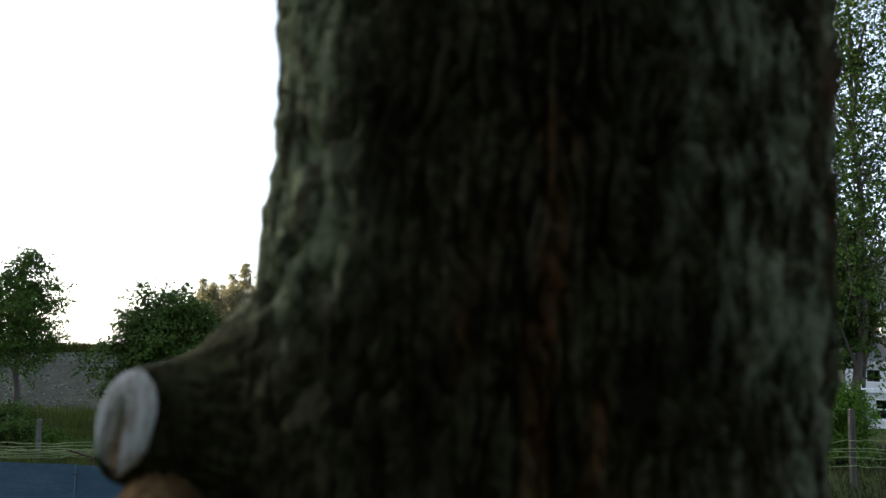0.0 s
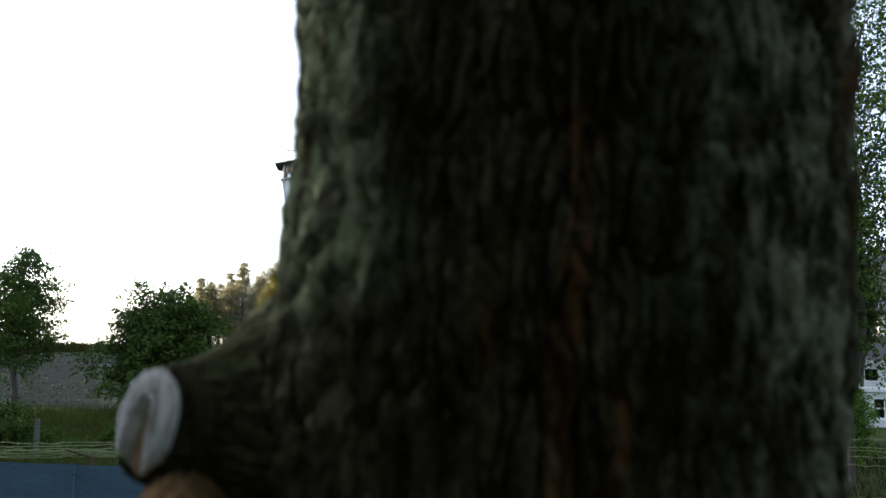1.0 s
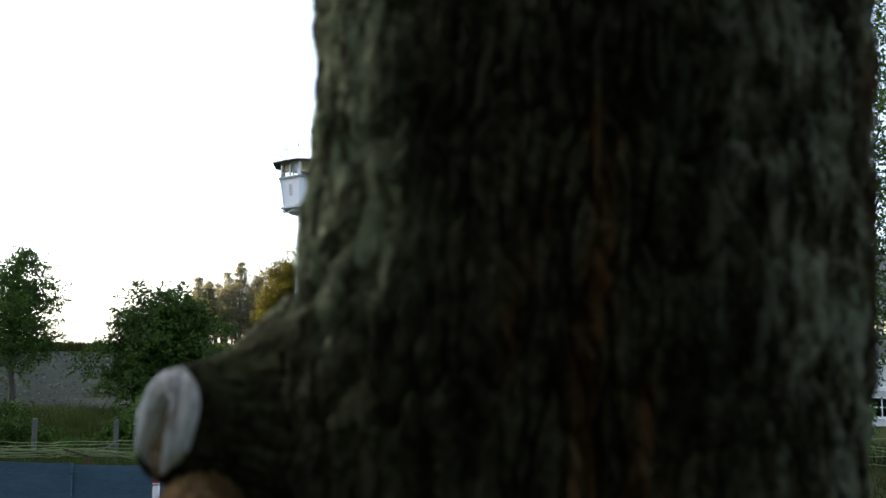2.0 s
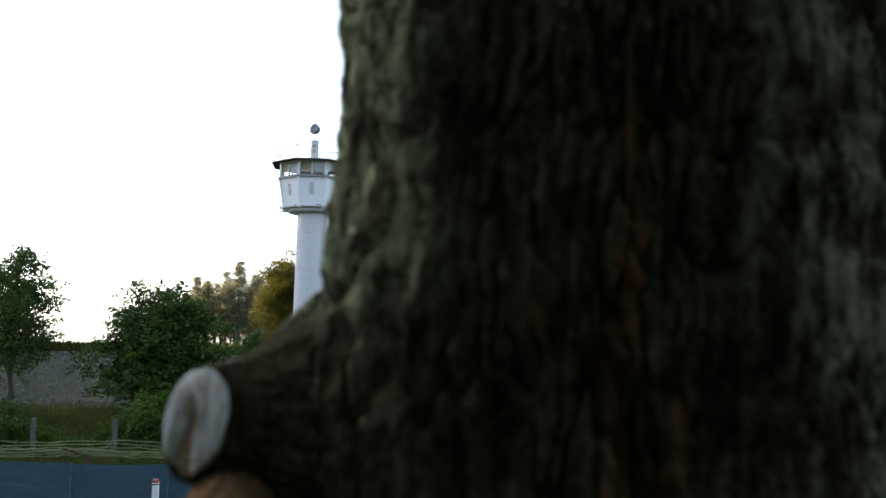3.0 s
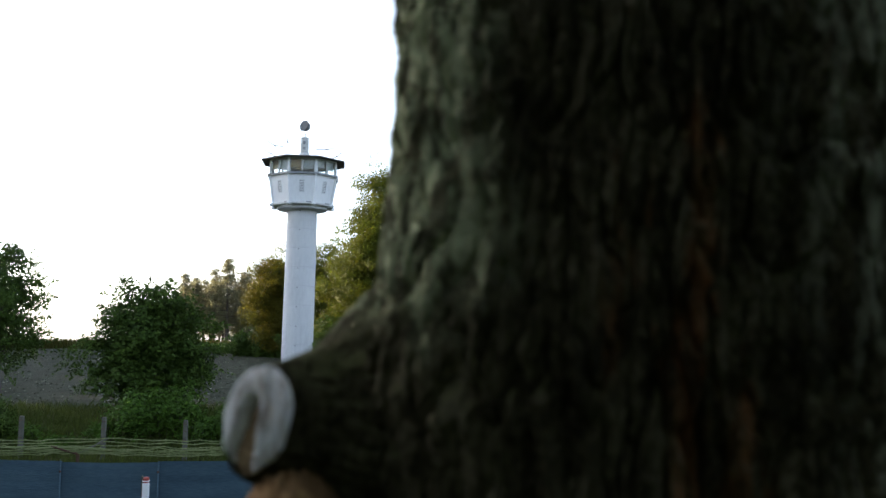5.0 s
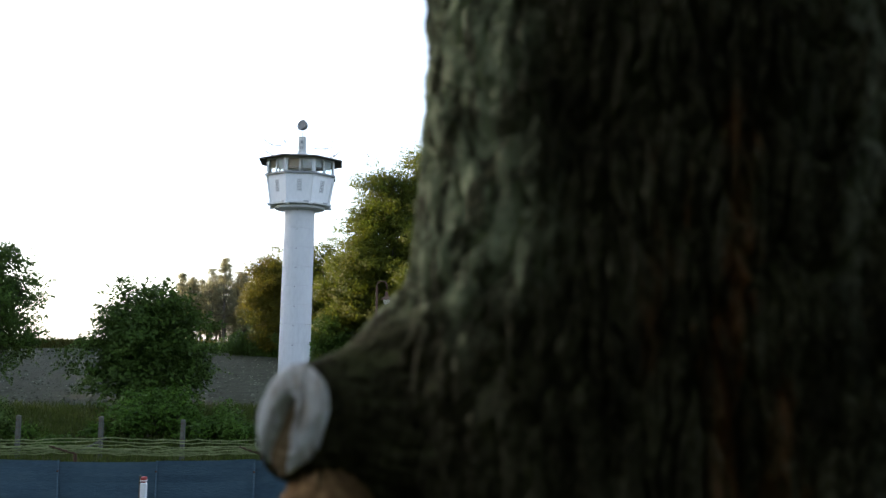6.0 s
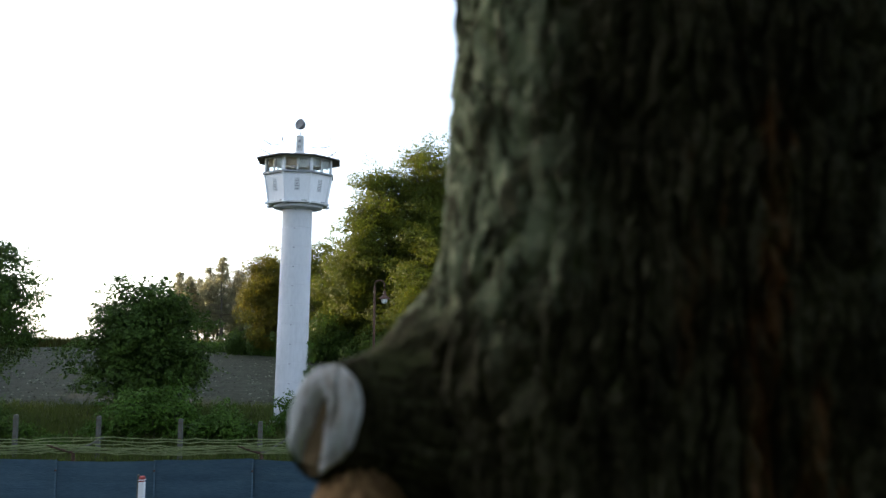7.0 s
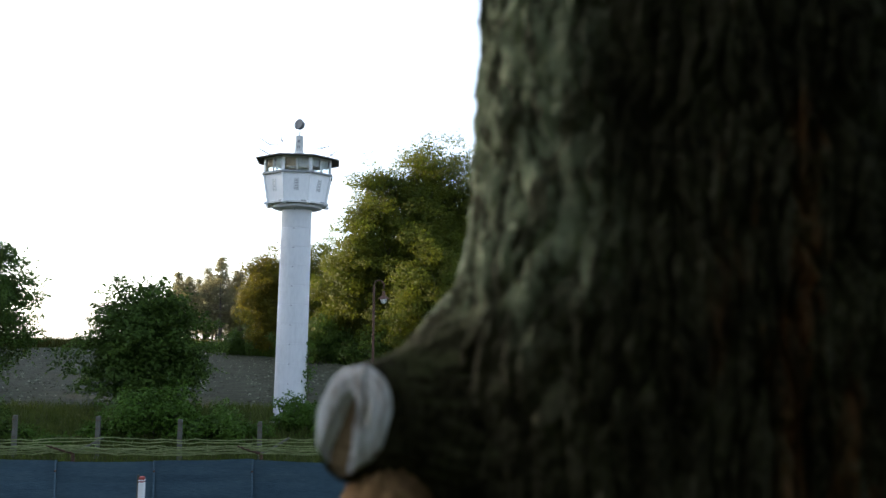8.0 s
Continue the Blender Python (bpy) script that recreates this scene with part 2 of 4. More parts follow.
PROFILE_R = (0, 0, 0, -0.3, -0.8, -1.2, -1.45, -1.7, -2.0, -2.5, -2.75, -1.2, -1.4, -110)


def ground_z(x, y):
    s = np.clip((np.asarray(x, float) + 2) / 8, 0, 1)
    s = s * s * (3 - 2 * s)
    return (1 - s) * np.interp(y, PROFILE_Y, PROFILE_L) + s * np.interp(y, PROFILE_Y, PROFILE_R)


def gz(x, y):
    return float(ground_z(x, y))


def mesh_object(name, verts, faces, mat, parent=None, label="", smooth=False):
    me = bpy.data.meshes.new(name)
    me.from_pydata(np.asarray(verts).tolist(), [], np.asarray(faces).tolist() if isinstance(faces, np.ndarray) else faces)
    me.materials.append(mat)
    if smooth:
        me.polygons.foreach_set("use_smooth", [True] * len(me.polygons))
    ob = new(name, me)
    if parent:
        ob.parent = parent
    if label:
        ob["label"] = label
    return ob


def part(name, bm, mat, parent=None, label="", smooth=False):
    bmesh.ops.recalc_face_normals(bm, faces=bm.faces)
    me = bpy.data.meshes.new(name)
    bm.to_mesh(me)
    bm.free()
    me.materials.append(mat)
    if smooth:
        me.polygons.foreach_set("use_smooth", [True] * len(me.polygons))
    ob = new(name, me)
    if parent:
        ob.parent = parent
    if label:
        ob["label"] = label
    return ob


def thing(name, m, label, category, group="", kind=""):
    ob = new(name)
    ob.matrix_world = m
    ob.empty_display_size = 0.2
    return tagged(ob, label, category, group, kind)


def box(bm, x0, y0, z0, x1, y1, z1, m=None, bevel=0.0):
    g = bmesh.ops.create_cube(bm, size=1)["verts"]
    mat = Matrix.Translation(((x0 + x1) / 2, (y0 + y1) / 2, (z0 + z1) / 2)) @ Matrix.Diagonal((x1 - x0, y1 - y0, z1 - z0, 1))
    bmesh.ops.transform(bm, matrix=(m @ mat) if m else mat, verts=g)
    if bevel:
        edges = {e for v in g for e in v.link_edges}
        bmesh.ops.bevel(bm, geom=list(edges), offset=bevel, segments=1, affect="EDGES")
    return g


def boxed(name, dims, mat, parent=None, label="", m=None, bevel=0.01):
    bm = bmesh.new()
    box(bm, *dims, m=m, bevel=bevel)
    return part(name, bm, mat, parent, label)


def lathe(bm, profile, n=32, m=None, turn=0.0, cap=True):
    """A turned body: profile of (radius, height)."""
    rings = []
    for r, z in profile:
        ring = [bm.verts.new((r * math.cos(turn + 2 * math.pi * i / n), r * math.sin(turn + 2 * math.pi * i / n), z)) for i in range(n)]
        rings.append(ring)
    for a, b in zip(rings, rings[1:]):
        for i in range(n):
            bm.faces.new((a[i], a[(i + 1) % n], b[(i + 1) % n], b[i]))
    if cap:
        bm.faces.new(rings[0][::-1])
        bm.faces.new(rings[-1])
    if m:
        bmesh.ops.transform(bm, matrix=m, verts=[v for r in rings for v in r])


def tube(bm, points, radius, n=6):
    """A round bar along points; radius a number or one for each point."""
    pts = [Vector(p) for p in points]
    rad = radius if isinstance(radius, (list, tuple)) else [radius] * len(pts)
    rings = []
    for i, p in enumerate(pts):
        d = (pts[min(i + 1, len(pts) - 1)] - pts[max(i - 1, 0)]).normalized()
        up = Vector((0, 0, 1)) if abs(d.z) < 0.9 else Vector((1, 0, 0))
        u = d.cross(up).normalized()
        w = d.cross(u)
        rings.append([bm.verts.new(p + rad[i] * (math.cos(2 * math.pi * k / n) * u + math.sin(2 * math.pi * k / n) * w)) for k in range(n)])
    for a, b in zip(rings, rings[1:]):
        for k in range(n):
            bm.faces.new((a[k], a[(k + 1) % n], b[(k + 1) % n], b[k]))
    bm.faces.new(rings[0][::-1])
    bm.faces.new(rings[-1])


def grid_noise(u, v, seed=0, wrap=0):
    """Smooth value noise in two dimensions, wrapping in u after `wrap` cells."""
    iu, iv = np.floor(u).astype(int), np.floor(v).astype(int)
    fu, fv = u - iu, v - iv
    fu, fv = fu * fu * (3 - 2 * fu), fv * fv * (3 - 2 * fv)

    def h(a, b):
        if wrap:
            a = a % wrap
        q = (a * 374761393 + b * 668265263 + seed * 974711) & 0xFFFFFFFF
        q = ((q ^ (q >> 13)) * 1274126177) & 0xFFFFFFFF
        return ((q ^ (q >> 16)) & 0xFFFF) / 65535.0
    return (h(iu, iv) * (1 - fu) + h(iu + 1, iv) * fu) * (1 - fv) + (h(iu, iv + 1) * (1 - fu) + h(iu + 1, iv + 1) * fu) * fv


def build_ground():
    xs = np.unique(np.concatenate([np.linspace(-70, 50, 121), np.linspace(-400, 400, 33), np.linspace(-3000, 3000, 13)]))
    ys = np.unique(np.concatenate([np.linspace(-20, 120, 141), np.linspace(-400, 500, 31), np.linspace(-3000, 3000, 13)]))
    X, Y = np.meshgrid(xs, ys)
    rough = grid_noise(X * 0.5 + 500, Y * 0.5 + 500, 3) + 0.5 * grid_noise(X + 900, Y + 900, 4) - 0.75
    Z = ground_z(X, Y) + 0.10 * rough * (np.abs(Y) < 120)
    nx, ny = len(xs), len(ys)
    i = (np.arange(ny - 1)[:, None] * nx + np.arange(nx - 1)[None]).ravel()
    tagged(mesh_object("ground", np.stack([X.ravel(), Y.ravel(), Z.ravel()], 1), np.stack([i, i + 1, i + nx + 1, i + nx], 1), ground_material(), smooth=True),
           "grassy hollow rising to a grey ploughed field", "ground", kind="structure")


build_ground()


# ---- leaves, trees ----
def leaf_mesh(name, centres, size, mat, rng, parent=None, label="", facing=None):
    """Small folded leaves, one at each centre, turned loosely towards `facing`."""
    n = len(centres)
    c = rng.normal(size=(n, 3))
    if facing is not None:
        c = c * 0.4 + facing
    c /= np.linalg.norm(c, axis=1)[:, None] + 1e-6
    a = rng.normal(size=(n, 3))
    a -= (a * c).sum(1)[:, None] * c
    a /= np.linalg.norm(a, axis=1)[:, None] + 1e-6
    b = np.cross(c, a)
    s = size * rng.uniform(0.6, 1.3, n)[:, None]
    v = np.stack([centres - a * s * 0.5, centres + b * s * 0.34 + c * s * 0.09, centres + a * s * 0.5, centres - b * s * 0.34 + c * s * 0.09], 1).reshape(-1, 3)
    f = np.arange(n * 4).reshape(n, 4)
    return mesh_object(name, v, f, mat, parent, label)


def crown_points(rng, blobs, twigs, per, sigma, clump=None, fill=0.22, sprays=0.13):
    """Leaf places and facings: rounded clumps on each bough, sprays that reach out of them, a thin fill within."""
    pts, dirs = [], []
    clump = clump or 2.4 * sigma
    vol = np.array([r[0] * r[1] * r[2] for _, r in blobs]) ** 0.67
    for (c, r), k in zip(blobs, np.maximum(3, twigs * vol / vol.sum()).astype(int)):
        c, r = np.array(c), np.array(r)
        total = k * per
        area = (r[0] * r[1] + r[0] * r[2] + r[1] * r[2]) * 4.2
        m = int(max(4, min(160, 0.36 * area / clump ** 2)))
        d = rng.normal(size=(m, 3))
        d[:, 2] += 0.25
        d /= np.linalg.norm(d, axis=1)[:, None]
        q = c + d * r * rng.uniform(0.5, 1.05, m)[:, None]
        s = clump * rng.uniform(0.55, 1.35, m)
        # clumps: leaves near the upper shell
        w = s ** 2 / (s ** 2).sum()
        which = rng.choice(m, int(total * (1 - fill - sprays)), p=w)
        g = rng.normal(size=(len(which), 3))
        g /= np.linalg.norm(g, axis=1)[:, None]
        g[:, 2] = np.where(g[:, 2] < 0, g[:, 2] * 0.45, g[:, 2] * 0.8)
        pts.append(q[which] + g * s[which, None] * rng.uniform(0.62, 1.04, (len(which), 1)))
        dirs.append(0.7 * g + 0.5 * d[which] + (0, 0, 0.35))
        # sprays
        n = int(total * sprays)
        lines = rng.integers(0, m, max(3, n // 9))
        aim = d[lines] + rng.normal(size=(len(lines), 3)) * 0.35 + (0, 0, 0.25)
        aim /= np.linalg.norm(aim, axis=1)[:, None]
        reach = s[lines] * rng.uniform(1.0, 1.9, len(lines))
        on = rng.integers(0, len(lines), n)
        t = rng.uniform(0.3, 1, (n, 1))
        droop = np.concatenate([np.zeros((n, 2)), -0.25 * t * t], 1) * reach[on, None]
        pts.append(q[lines[on]] + aim[on] * reach[on, None] * t + droop + rng.normal(size=(n, 3)) * 0.14 * clump * (1.15 - t))
        dirs.append(0.4 * aim[on] + (0, 0, 0.5))
        n = int(total * fill)
        g = rng.normal(size=(n, 3))
        g /= np.linalg.norm(g, axis=1)[:, None]
        pts.append(c + g * r * 0.7 * rng.uniform(0, 1, (n, 1)) ** 0.4)
        dirs.append(g * 0.4)
    return np.concatenate(pts), np.concatenate(dirs)


def broadleaf(name, x, y, height, width, mat, label, category="tree", seed=0, base=0.25, twigs=900, per=14, leaf=0.16, sigma=0.22, trunk=0.14, blobs=9, group="", lean=0.0, depth=None, zbase=None, clump=None, fill=0.22, sprays=0.13):
    rng = np.random.default_rng(seed)
    z = gz(x, y) if zbase is None else zbase
    root = thing(name, Matrix.Translation((x, y, z - 0.05)), label, category, group)
    h0, R = base * height, width / 2
    D = (depth or width) / 2
    bl = []
    for i in range(blobs):
        t = (i + 0.5) / blobs
        a = i * 2.4 + seed
        zz = h0 + (height - h0) * (0.12 + 0.76 * t)
        w = math.sin(math.pi * (0.18 + 0.72 * t)) ** 0.8
        rr = rng.uniform(0.34, 0.5)
        off = R * w * (1 - rr) * rng.uniform(0.6, 1.0)
        bl.append(((off * math.cos(a) + lean * zz, off * math.sin(a) * D / R, zz), (R * rr * (0.55 + 0.6 * w), D * rr * (0.55 + 0.6 * w), (height - h0) * rng.uniform(0.13, 0.2) + 0.25 * R * rr)))
    bm = bmesh.new()
    top = height * 0.8
    pts = [(lean * top * i / 7 + rng.normal() * 0.02 * height * (i > 0) * 0.3, rng.normal() * 0.006 * height, top * i / 7) for i in range(8)]
    tube(bm, pts, [trunk * (1.25 - 1.0 * i / 7) for i in range(8)], 9)
    part("trunk", bm, TRUNK, root, smooth=True)
    for c, r in bl:
        bm = bmesh.new()
        zz = min(max(0.35 * h0, c[2] - 0.5 * math.hypot(c[0], c[1]) - 0.1 * height), top)
        s = Vector((lean * zz, 0, zz))
        e = Vector(c)
        tube(bm, [s, s.lerp(e, 0.5) + Vector((0, 0, 0.04 * height)), e], [trunk * 0.45, trunk * 0.28, trunk * 0.1], 6)
        for k in range(5):
            d = Vector(rng.normal(size=3)).normalized()
            tube(bm, [s.lerp(e, 0.7), e + Vector((d.x * r[0], d.y * r[1], d.z * r[2])) * 0.8], [trunk * 0.14, trunk * 0.04], 4)
        part("limb", bm, TRUNK, root)
    p, facing = crown_points(rng, bl, twigs, per, sigma, clump, fill, sprays)
    leaf_mesh("crown", p, leaf, mat, rng, root, facing=facing)
    return root


def shrub(name, x, y, height, width, mat, label, seed=0, twigs=260, per=16, leaf=0.09, sigma=0.13, depth=None, group=""):
    rng = np.random.default_rng(seed)
    root = thing(name, Matrix.Translation((x, y, gz(x, y) - 0.05)), label, "bush", group)
    D = depth or width
    bl = []
    for i in range(7):
        u = (i + 0.5) / 7 - 0.5
        hh = height * rng.uniform(0.62, 1.0) * (1 - 0.7 * abs(u) ** 1.5)
        bl.append(((u * width * 0.75, rng.uniform(-0.25, 0.25) * D, hh * 0.5), (width * 0.2, D * 0.28, hh * 0.5)))
    for c, r in bl:
        for k in range(3):
            bm = bmesh.new()
            e = Vector(c) + Vector((rng.normal() * r[0] * 0.6, rng.normal() * r[1] * 0.5, r[2] * rng.uniform(0.3, 0.9)))
            tube(bm, [(c[0] * 0.3, c[1] * 0.3, 0), Vector((c[0] * 0.7, c[1] * 0.7, c[2] * 0.8)), e], [0.025, 0.016, 0.006], 5)
            part("stem", bm, TRUNK, root)
    p, facing = crown_points(rng, bl, twigs, per, sigma, sprays=0.2)
    p[:, 2] = np.abs(p[:, 2])
    leaf_mesh("foliage", p, leaf, mat, rng, root, facing=facing)
    return root


# ---- the near tree: trunk with thick furrowed bark, pruned branch stub, swelling under it ----
TREE = Vector((0.073, 0.604, 0.0))


def worley(u, v, wrap, seed):
    """Distances to the nearest and second nearest of jittered points, wrapping in u, and the nearest's own value."""
    iu, iv = np.floor(u).astype(int), np.floor(v).astype(int)
    f1, f2, own = np.full(u.shape, 9.0), np.full(u.shape, 9.0), np.zeros(u.shape)

    def h(a, b, s):
        q = ((a % wrap) * 374761393 + b * 668265263 + s * 974711) & 0xFFFFFFFF
        q = ((q ^ (q >> 13)) * 1274126177) & 0xFFFFFFFF
        return ((q ^ (q >> 16)) & 0xFFFF) / 65535.0
    for da in (-1, 0, 1):
        for db in (-1, 0, 1):
            a, b = iu + da, iv + db
            d = np.hypot(a + 0.15 + 0.7 * h(a, b, seed) - u, b + 0.15 + 0.7 * h(a, b, seed + 1) - v)
            near = d < f1
            f2 = np.where(near, f1, np.minimum(f2, d))
            own = np.where(near, h(a, b, seed + 2), own)
            f1 = np.where(near, d, f1)
    return f1, f2, own


def bark_relief(u, v, wrap, seed):
    """Long scaly plates with furrows between them; u in plate widths, v in plate lengths along the stem."""
    warp = 1.3 * grid_noise(u * 0.5, v * 1.5, seed + 1, max(1, wrap // 2)) + 0.5 * grid_noise(u * 2, v * 5.0, seed + 2, 2 * wrap)
    f1, f2, own = worley(u + warp, v + 0.8 * grid_noise(u, v * 0.8, seed + 3, wrap), wrap, seed + 6)
    gap = np.clip((f2 - f1) / 0.30, 0, 1)
    plate = gap * (0.55 + 0.45 * own)
    a = grid_noise((2 * u + warp) % (2 * wrap), v * 1.7, seed + 4, 2 * wrap)
    ridge = 1 - np.abs(2 * a - 1)
    b = grid_noise((3 * u + 2 * warp) % (3 * wrap), v * 6.0, seed + 7, 3 * wrap)
    c = grid_noise((8 * u) % (8 * wrap), v * 26, seed + 5, 8 * wrap)
    return 0.40 * plate + 0.28 * ridge + 0.20 * b + 0.12 * c


def near_tree():
    root = thing("tree", Matrix.Translation(TREE), "thick old tree with furrowed dark bark and a sawn-off stub", "tree")
    nt = 900
    zs = np.concatenate([np.linspace(-0.1, 1.15, 40, endpoint=False), np.linspace(1.15, 2.2, 520, endpoint=False), np.linspace(2.2, 7.5, 60)])
    th = np.linspace(0, 2 * math.pi, nt, endpoint=False)
    T, Z = np.meshgrid(th, zs)
    # rounded-square section, flatter towards the hollow it stands above
    depth = np.where(np.sin(T) < 0, 0.124, 0.185)
    base = (np.abs(np.cos(T) / 0.191) ** 2.6 + np.abs(np.sin(T) / depth) ** 2.6) ** (-1 / 2.6)
    base = base + 0.16 * np.exp(-np.maximum(Z, 0) / 0.22) - 0.018 * np.maximum(Z - 2.3, 0) + 0.012 * (Z - 1.7)
    base = base + 0.004 * np.sin(3 * T + 1.3 * Z) + 0.003 * np.sin(5 * T + 2.1 - 6 * Z)
    # swelling where the branch leaves the stem
    da = np.angle(np.exp(1j * (T - radians(203))))
    base = base + 0.025 * np.exp(-(da / 0.42) ** 2) * np.exp(-((Z - 1.56) / 0.13) ** 2)
    wrap = 72
    u = T / (2 * math.pi) * wrap
    coarse = grid_noise(T / (2 * math.pi) * 26, Z * 7 + 10, 51, 26)
    r = base + 0.023 * (bark_relief(u, Z * 12 + 40, wrap, 7) - 0.5) + 0.004 * (coarse - 0.5)
    X, Y = r * np.cos(T) + 0.02 * (Z - 1.6), r * np.sin(T)
    v = np.stack([X.ravel(), Y.ravel(), Z.ravel()], 1)
    rows = len(zs)
    i, j = np.meshgrid(np.arange(rows - 1), np.arange(nt), indexing="ij")
    k = (j + 1) % nt
    f = np.stack([i * nt + j, i * nt + k, (i + 1) * nt + k, (i + 1) * nt + j], -1).reshape(-1, 4)
    mesh_object("trunk", v, f, BARK, root, smooth=True)
    # stub: flares from the cut face into the trunk
    axis = Vector((-0.74, -0.62, 0.16)).normalized()
    face = Vector((-0.204, 0.533, 1.537)) - TREE
    e1 = axis.cross(Vector((0, 0, 1))).normalized()
    e2 = e1.cross(axis)
    cut = Vector((-0.54, -0.83, 0.12)).normalized()   # the saw cut is turned out of the branch's square
    c1 = cut.cross(Vector((0, 0, 1))).normalized()
    c2 = c1.cross(cut)

    def rim(c):
        """The cut's outline: broad below on the weather side, narrower above, straight along the bottom."""
        w = 1.03 - 0.07 * np.sin(2 * c) + 0.035 * np.sin(3 * c - 0.4) + 0.015 * np.sin(7 * c + 1) + 0.01 * np.sin(11 * c)
        return w * np.minimum(1, 0.88 / np.maximum(0.3, -np.sin(c + 0.20)))
    ns, nc = 130, 220
    s = np.linspace(0, 0.26, ns)
    side = np.interp(s, (0, 0.004, 0.02, 0.045, 0.075, 0.11, 0.16, 0.26), (0.0345, 0.037, 0.041, 0.050, 0.066, 0.090, 0.110, 0.12))
    upper = np.interp(s, (0, 0.004, 0.02, 0.038, 0.070, 0.088, 0.098, 0.108, 0.120, 0.26), (0.0345, 0.037, 0.042, 0.052, 0.088, 0.114, 0.140, 0.180, 0.235, 0.26))
    S, C = np.meshgrid(s, np.linspace(0, 2 * math.pi, nc, endpoint=False), indexing="ij")
    up = np.where(np.cos(C) > 0, np.clip(np.sin(C), 0, 1) ** 14, np.clip(np.sin(C), 0, 1) ** 2)
    prof = side[:, None] * (1 - 0.45 * np.clip(np.cos(C), 0, 1) * np.clip(S * 12, 0, 1)) * (1 - up) + upper[:, None] * up
    soft = np.clip(S / 0.09, 0, 1)
    R = prof * (rim(C) * (1 - soft) + soft) + np.clip(S * 14, 0, 1) * 0.018 * (bark_relief(C / (2 * math.pi) * 22, S * 16 + 9, 22, 21) - 0.5)
    turn = (soft * soft * (3 - 2 * soft))[..., None]
    P = np.array(face) - S[..., None] * np.array(axis) + R[..., None] * (np.cos(C)[..., None] * (np.array(c1) * 0.80 * (1 - turn) + np.array(e1) * turn) + np.sin(C)[..., None] * (np.array(c2) * (1 - turn) + np.array(e2) * turn))
    i, j = np.meshgrid(np.arange(ns - 1), np.arange(nc), indexing="ij")
    k = (j + 1) % nc
    f = np.stack([i * nc + j, i * nc + k, (i + 1) * nc + k, (i + 1) * nc + j], -1).reshape(-1, 4)
    stub = mesh_object("branch_stub", P.reshape(-1, 3), f, BARK, root, "sawn-off branch stub with a swollen collar", smooth=True)
    # cut face: weathered sapwood, sunk where an arch of darker heart rots from the lower edge up
    def arch(p, q):
        """1 inside the heart; p to the side, q upwards, in radii of the cut."""
        half = 0.52 * np.sqrt(np.clip((0.50 - q) / 1.4, 0, 1)) + 0.03 * np.sin(9 * q)
        return np.clip(1.5 - np.abs(p - 0.02 - 0.30 * (0.45 - q)) / np.maximum(half, 1e-3) * 1.3, 0, 1) * (q < 0.5)
    q_, c_ = np.meshgrid(np.linspace(0, 1, 44), np.linspace(0, 2 * math.pi, 160, endpoint=False), indexing="ij")
    rr = 0.0352 * rim(c_) * q_
    sunk = arch(q_ * np.cos(c_), q_ * np.sin(c_))
    crack = np.exp(-((q_ * np.cos(c_) + 0.42 - 0.10 * q_ * np.sin(c_)) / 0.05) ** 2)
    rng = np.random.default_rng(15)
    for name, mat, lab in (("sapwood", CUT_WOOD, "pale weathered sapwood of the saw cut"), ("heartwood", HEARTWOOD, "brown rotted heartwood")):
        ripple = 0.0006 * np.sin(34 * q_ + 2 * np.sin(2 * c_)) + rng.normal(size=q_.shape) * 0.00025
        d = 0.0045 * (1 - q_ ** 6) + ripple - (0.010 * sunk + 0.003 * crack if name == "sapwood" else 0.0075)
        P = np.array(face) + d[..., None] * np.array(cut) + rr[..., None] * (0.80 * np.cos(c_)[..., None] * np.array(c1) + np.sin(c_)[..., None] * np.array(c2))
        i, j = np.meshgrid(np.arange(43), np.arange(160), indexing="ij")
        k = (j + 1) % 160
        f = np.stack([i * 160 + j, i * 160 + k, (i + 1) * 160 + k, (i + 1) * 160 + j], -1).reshape(-1, 4)
        if name == "heartwood":
            f = f[(sunk[:-1, :] > 0.25).reshape(-1)]
        mesh_object(name, P.reshape(-1, 3), f, mat, stub, lab, smooth=True)
    # swelling below the stub, reddish bark
    nb = 60
    A, B = np.meshgrid(np.linspace(0, math.pi, nb), np.linspace(0, 2 * math.pi, 90, endpoint=False), indexing="ij")
    k = 1 + 0.10 * (bark_relief(B / (2 * math.pi) * 14, A * 2.6, 14, 33) - 0.5)
    c = np.array(Vector((-0.180, 0.552, 1.407)) - TREE)
    P = c + np.stack([0.047 * np.sin(A) * np.cos(B) * k, 0.070 * np.sin(A) * np.sin(B) * k, 0.105 * np.cos(A) * k], -1)
    i, j = np.meshgrid(np.arange(nb - 1), np.arange(90), indexing="ij")
    kk = (j + 1) % 90
    f = np.stack([i * 90 + j, i * 90 + kk, (i + 1) * 90 + kk, (i + 1) * 90 + j], -1).reshape(-1, 4)
    mesh_object("burl", P.reshape(-1, 3), f, BARK_WARM, root, "reddish-brown swelling below the stub", smooth=True)
    # limbs and crown high above
    rng = np.random.default_rng(5)
    bl = [((2.3 * math.cos(a) * q, 2.3 * math.sin(a) * q, 6.9 + 2.4 * (1 - q) + 0.4 * math.sin(3 * a)), (1.5, 1.5, 1.0)) for q in (0.35, 1.0, 1.3) for a in np.arange(7) * 0.9 + q]
    for c, r in bl:
        bm = bmesh.new()
        tube(bm, [(0, 0, 5.0), (c[0] * 0.5, c[1] * 0.5, c[2] - 0.4), c], [0.09, 0.06, 0.02], 7)
        part("limb", bm, BARK, root, smooth=True)
    p, facing = crown_points(rng, bl, 1700, 16, 0.3)
    leaf_mesh("crown", p, 0.16, LEAF_DARK, rng, root, facing=facing)


near_tree()


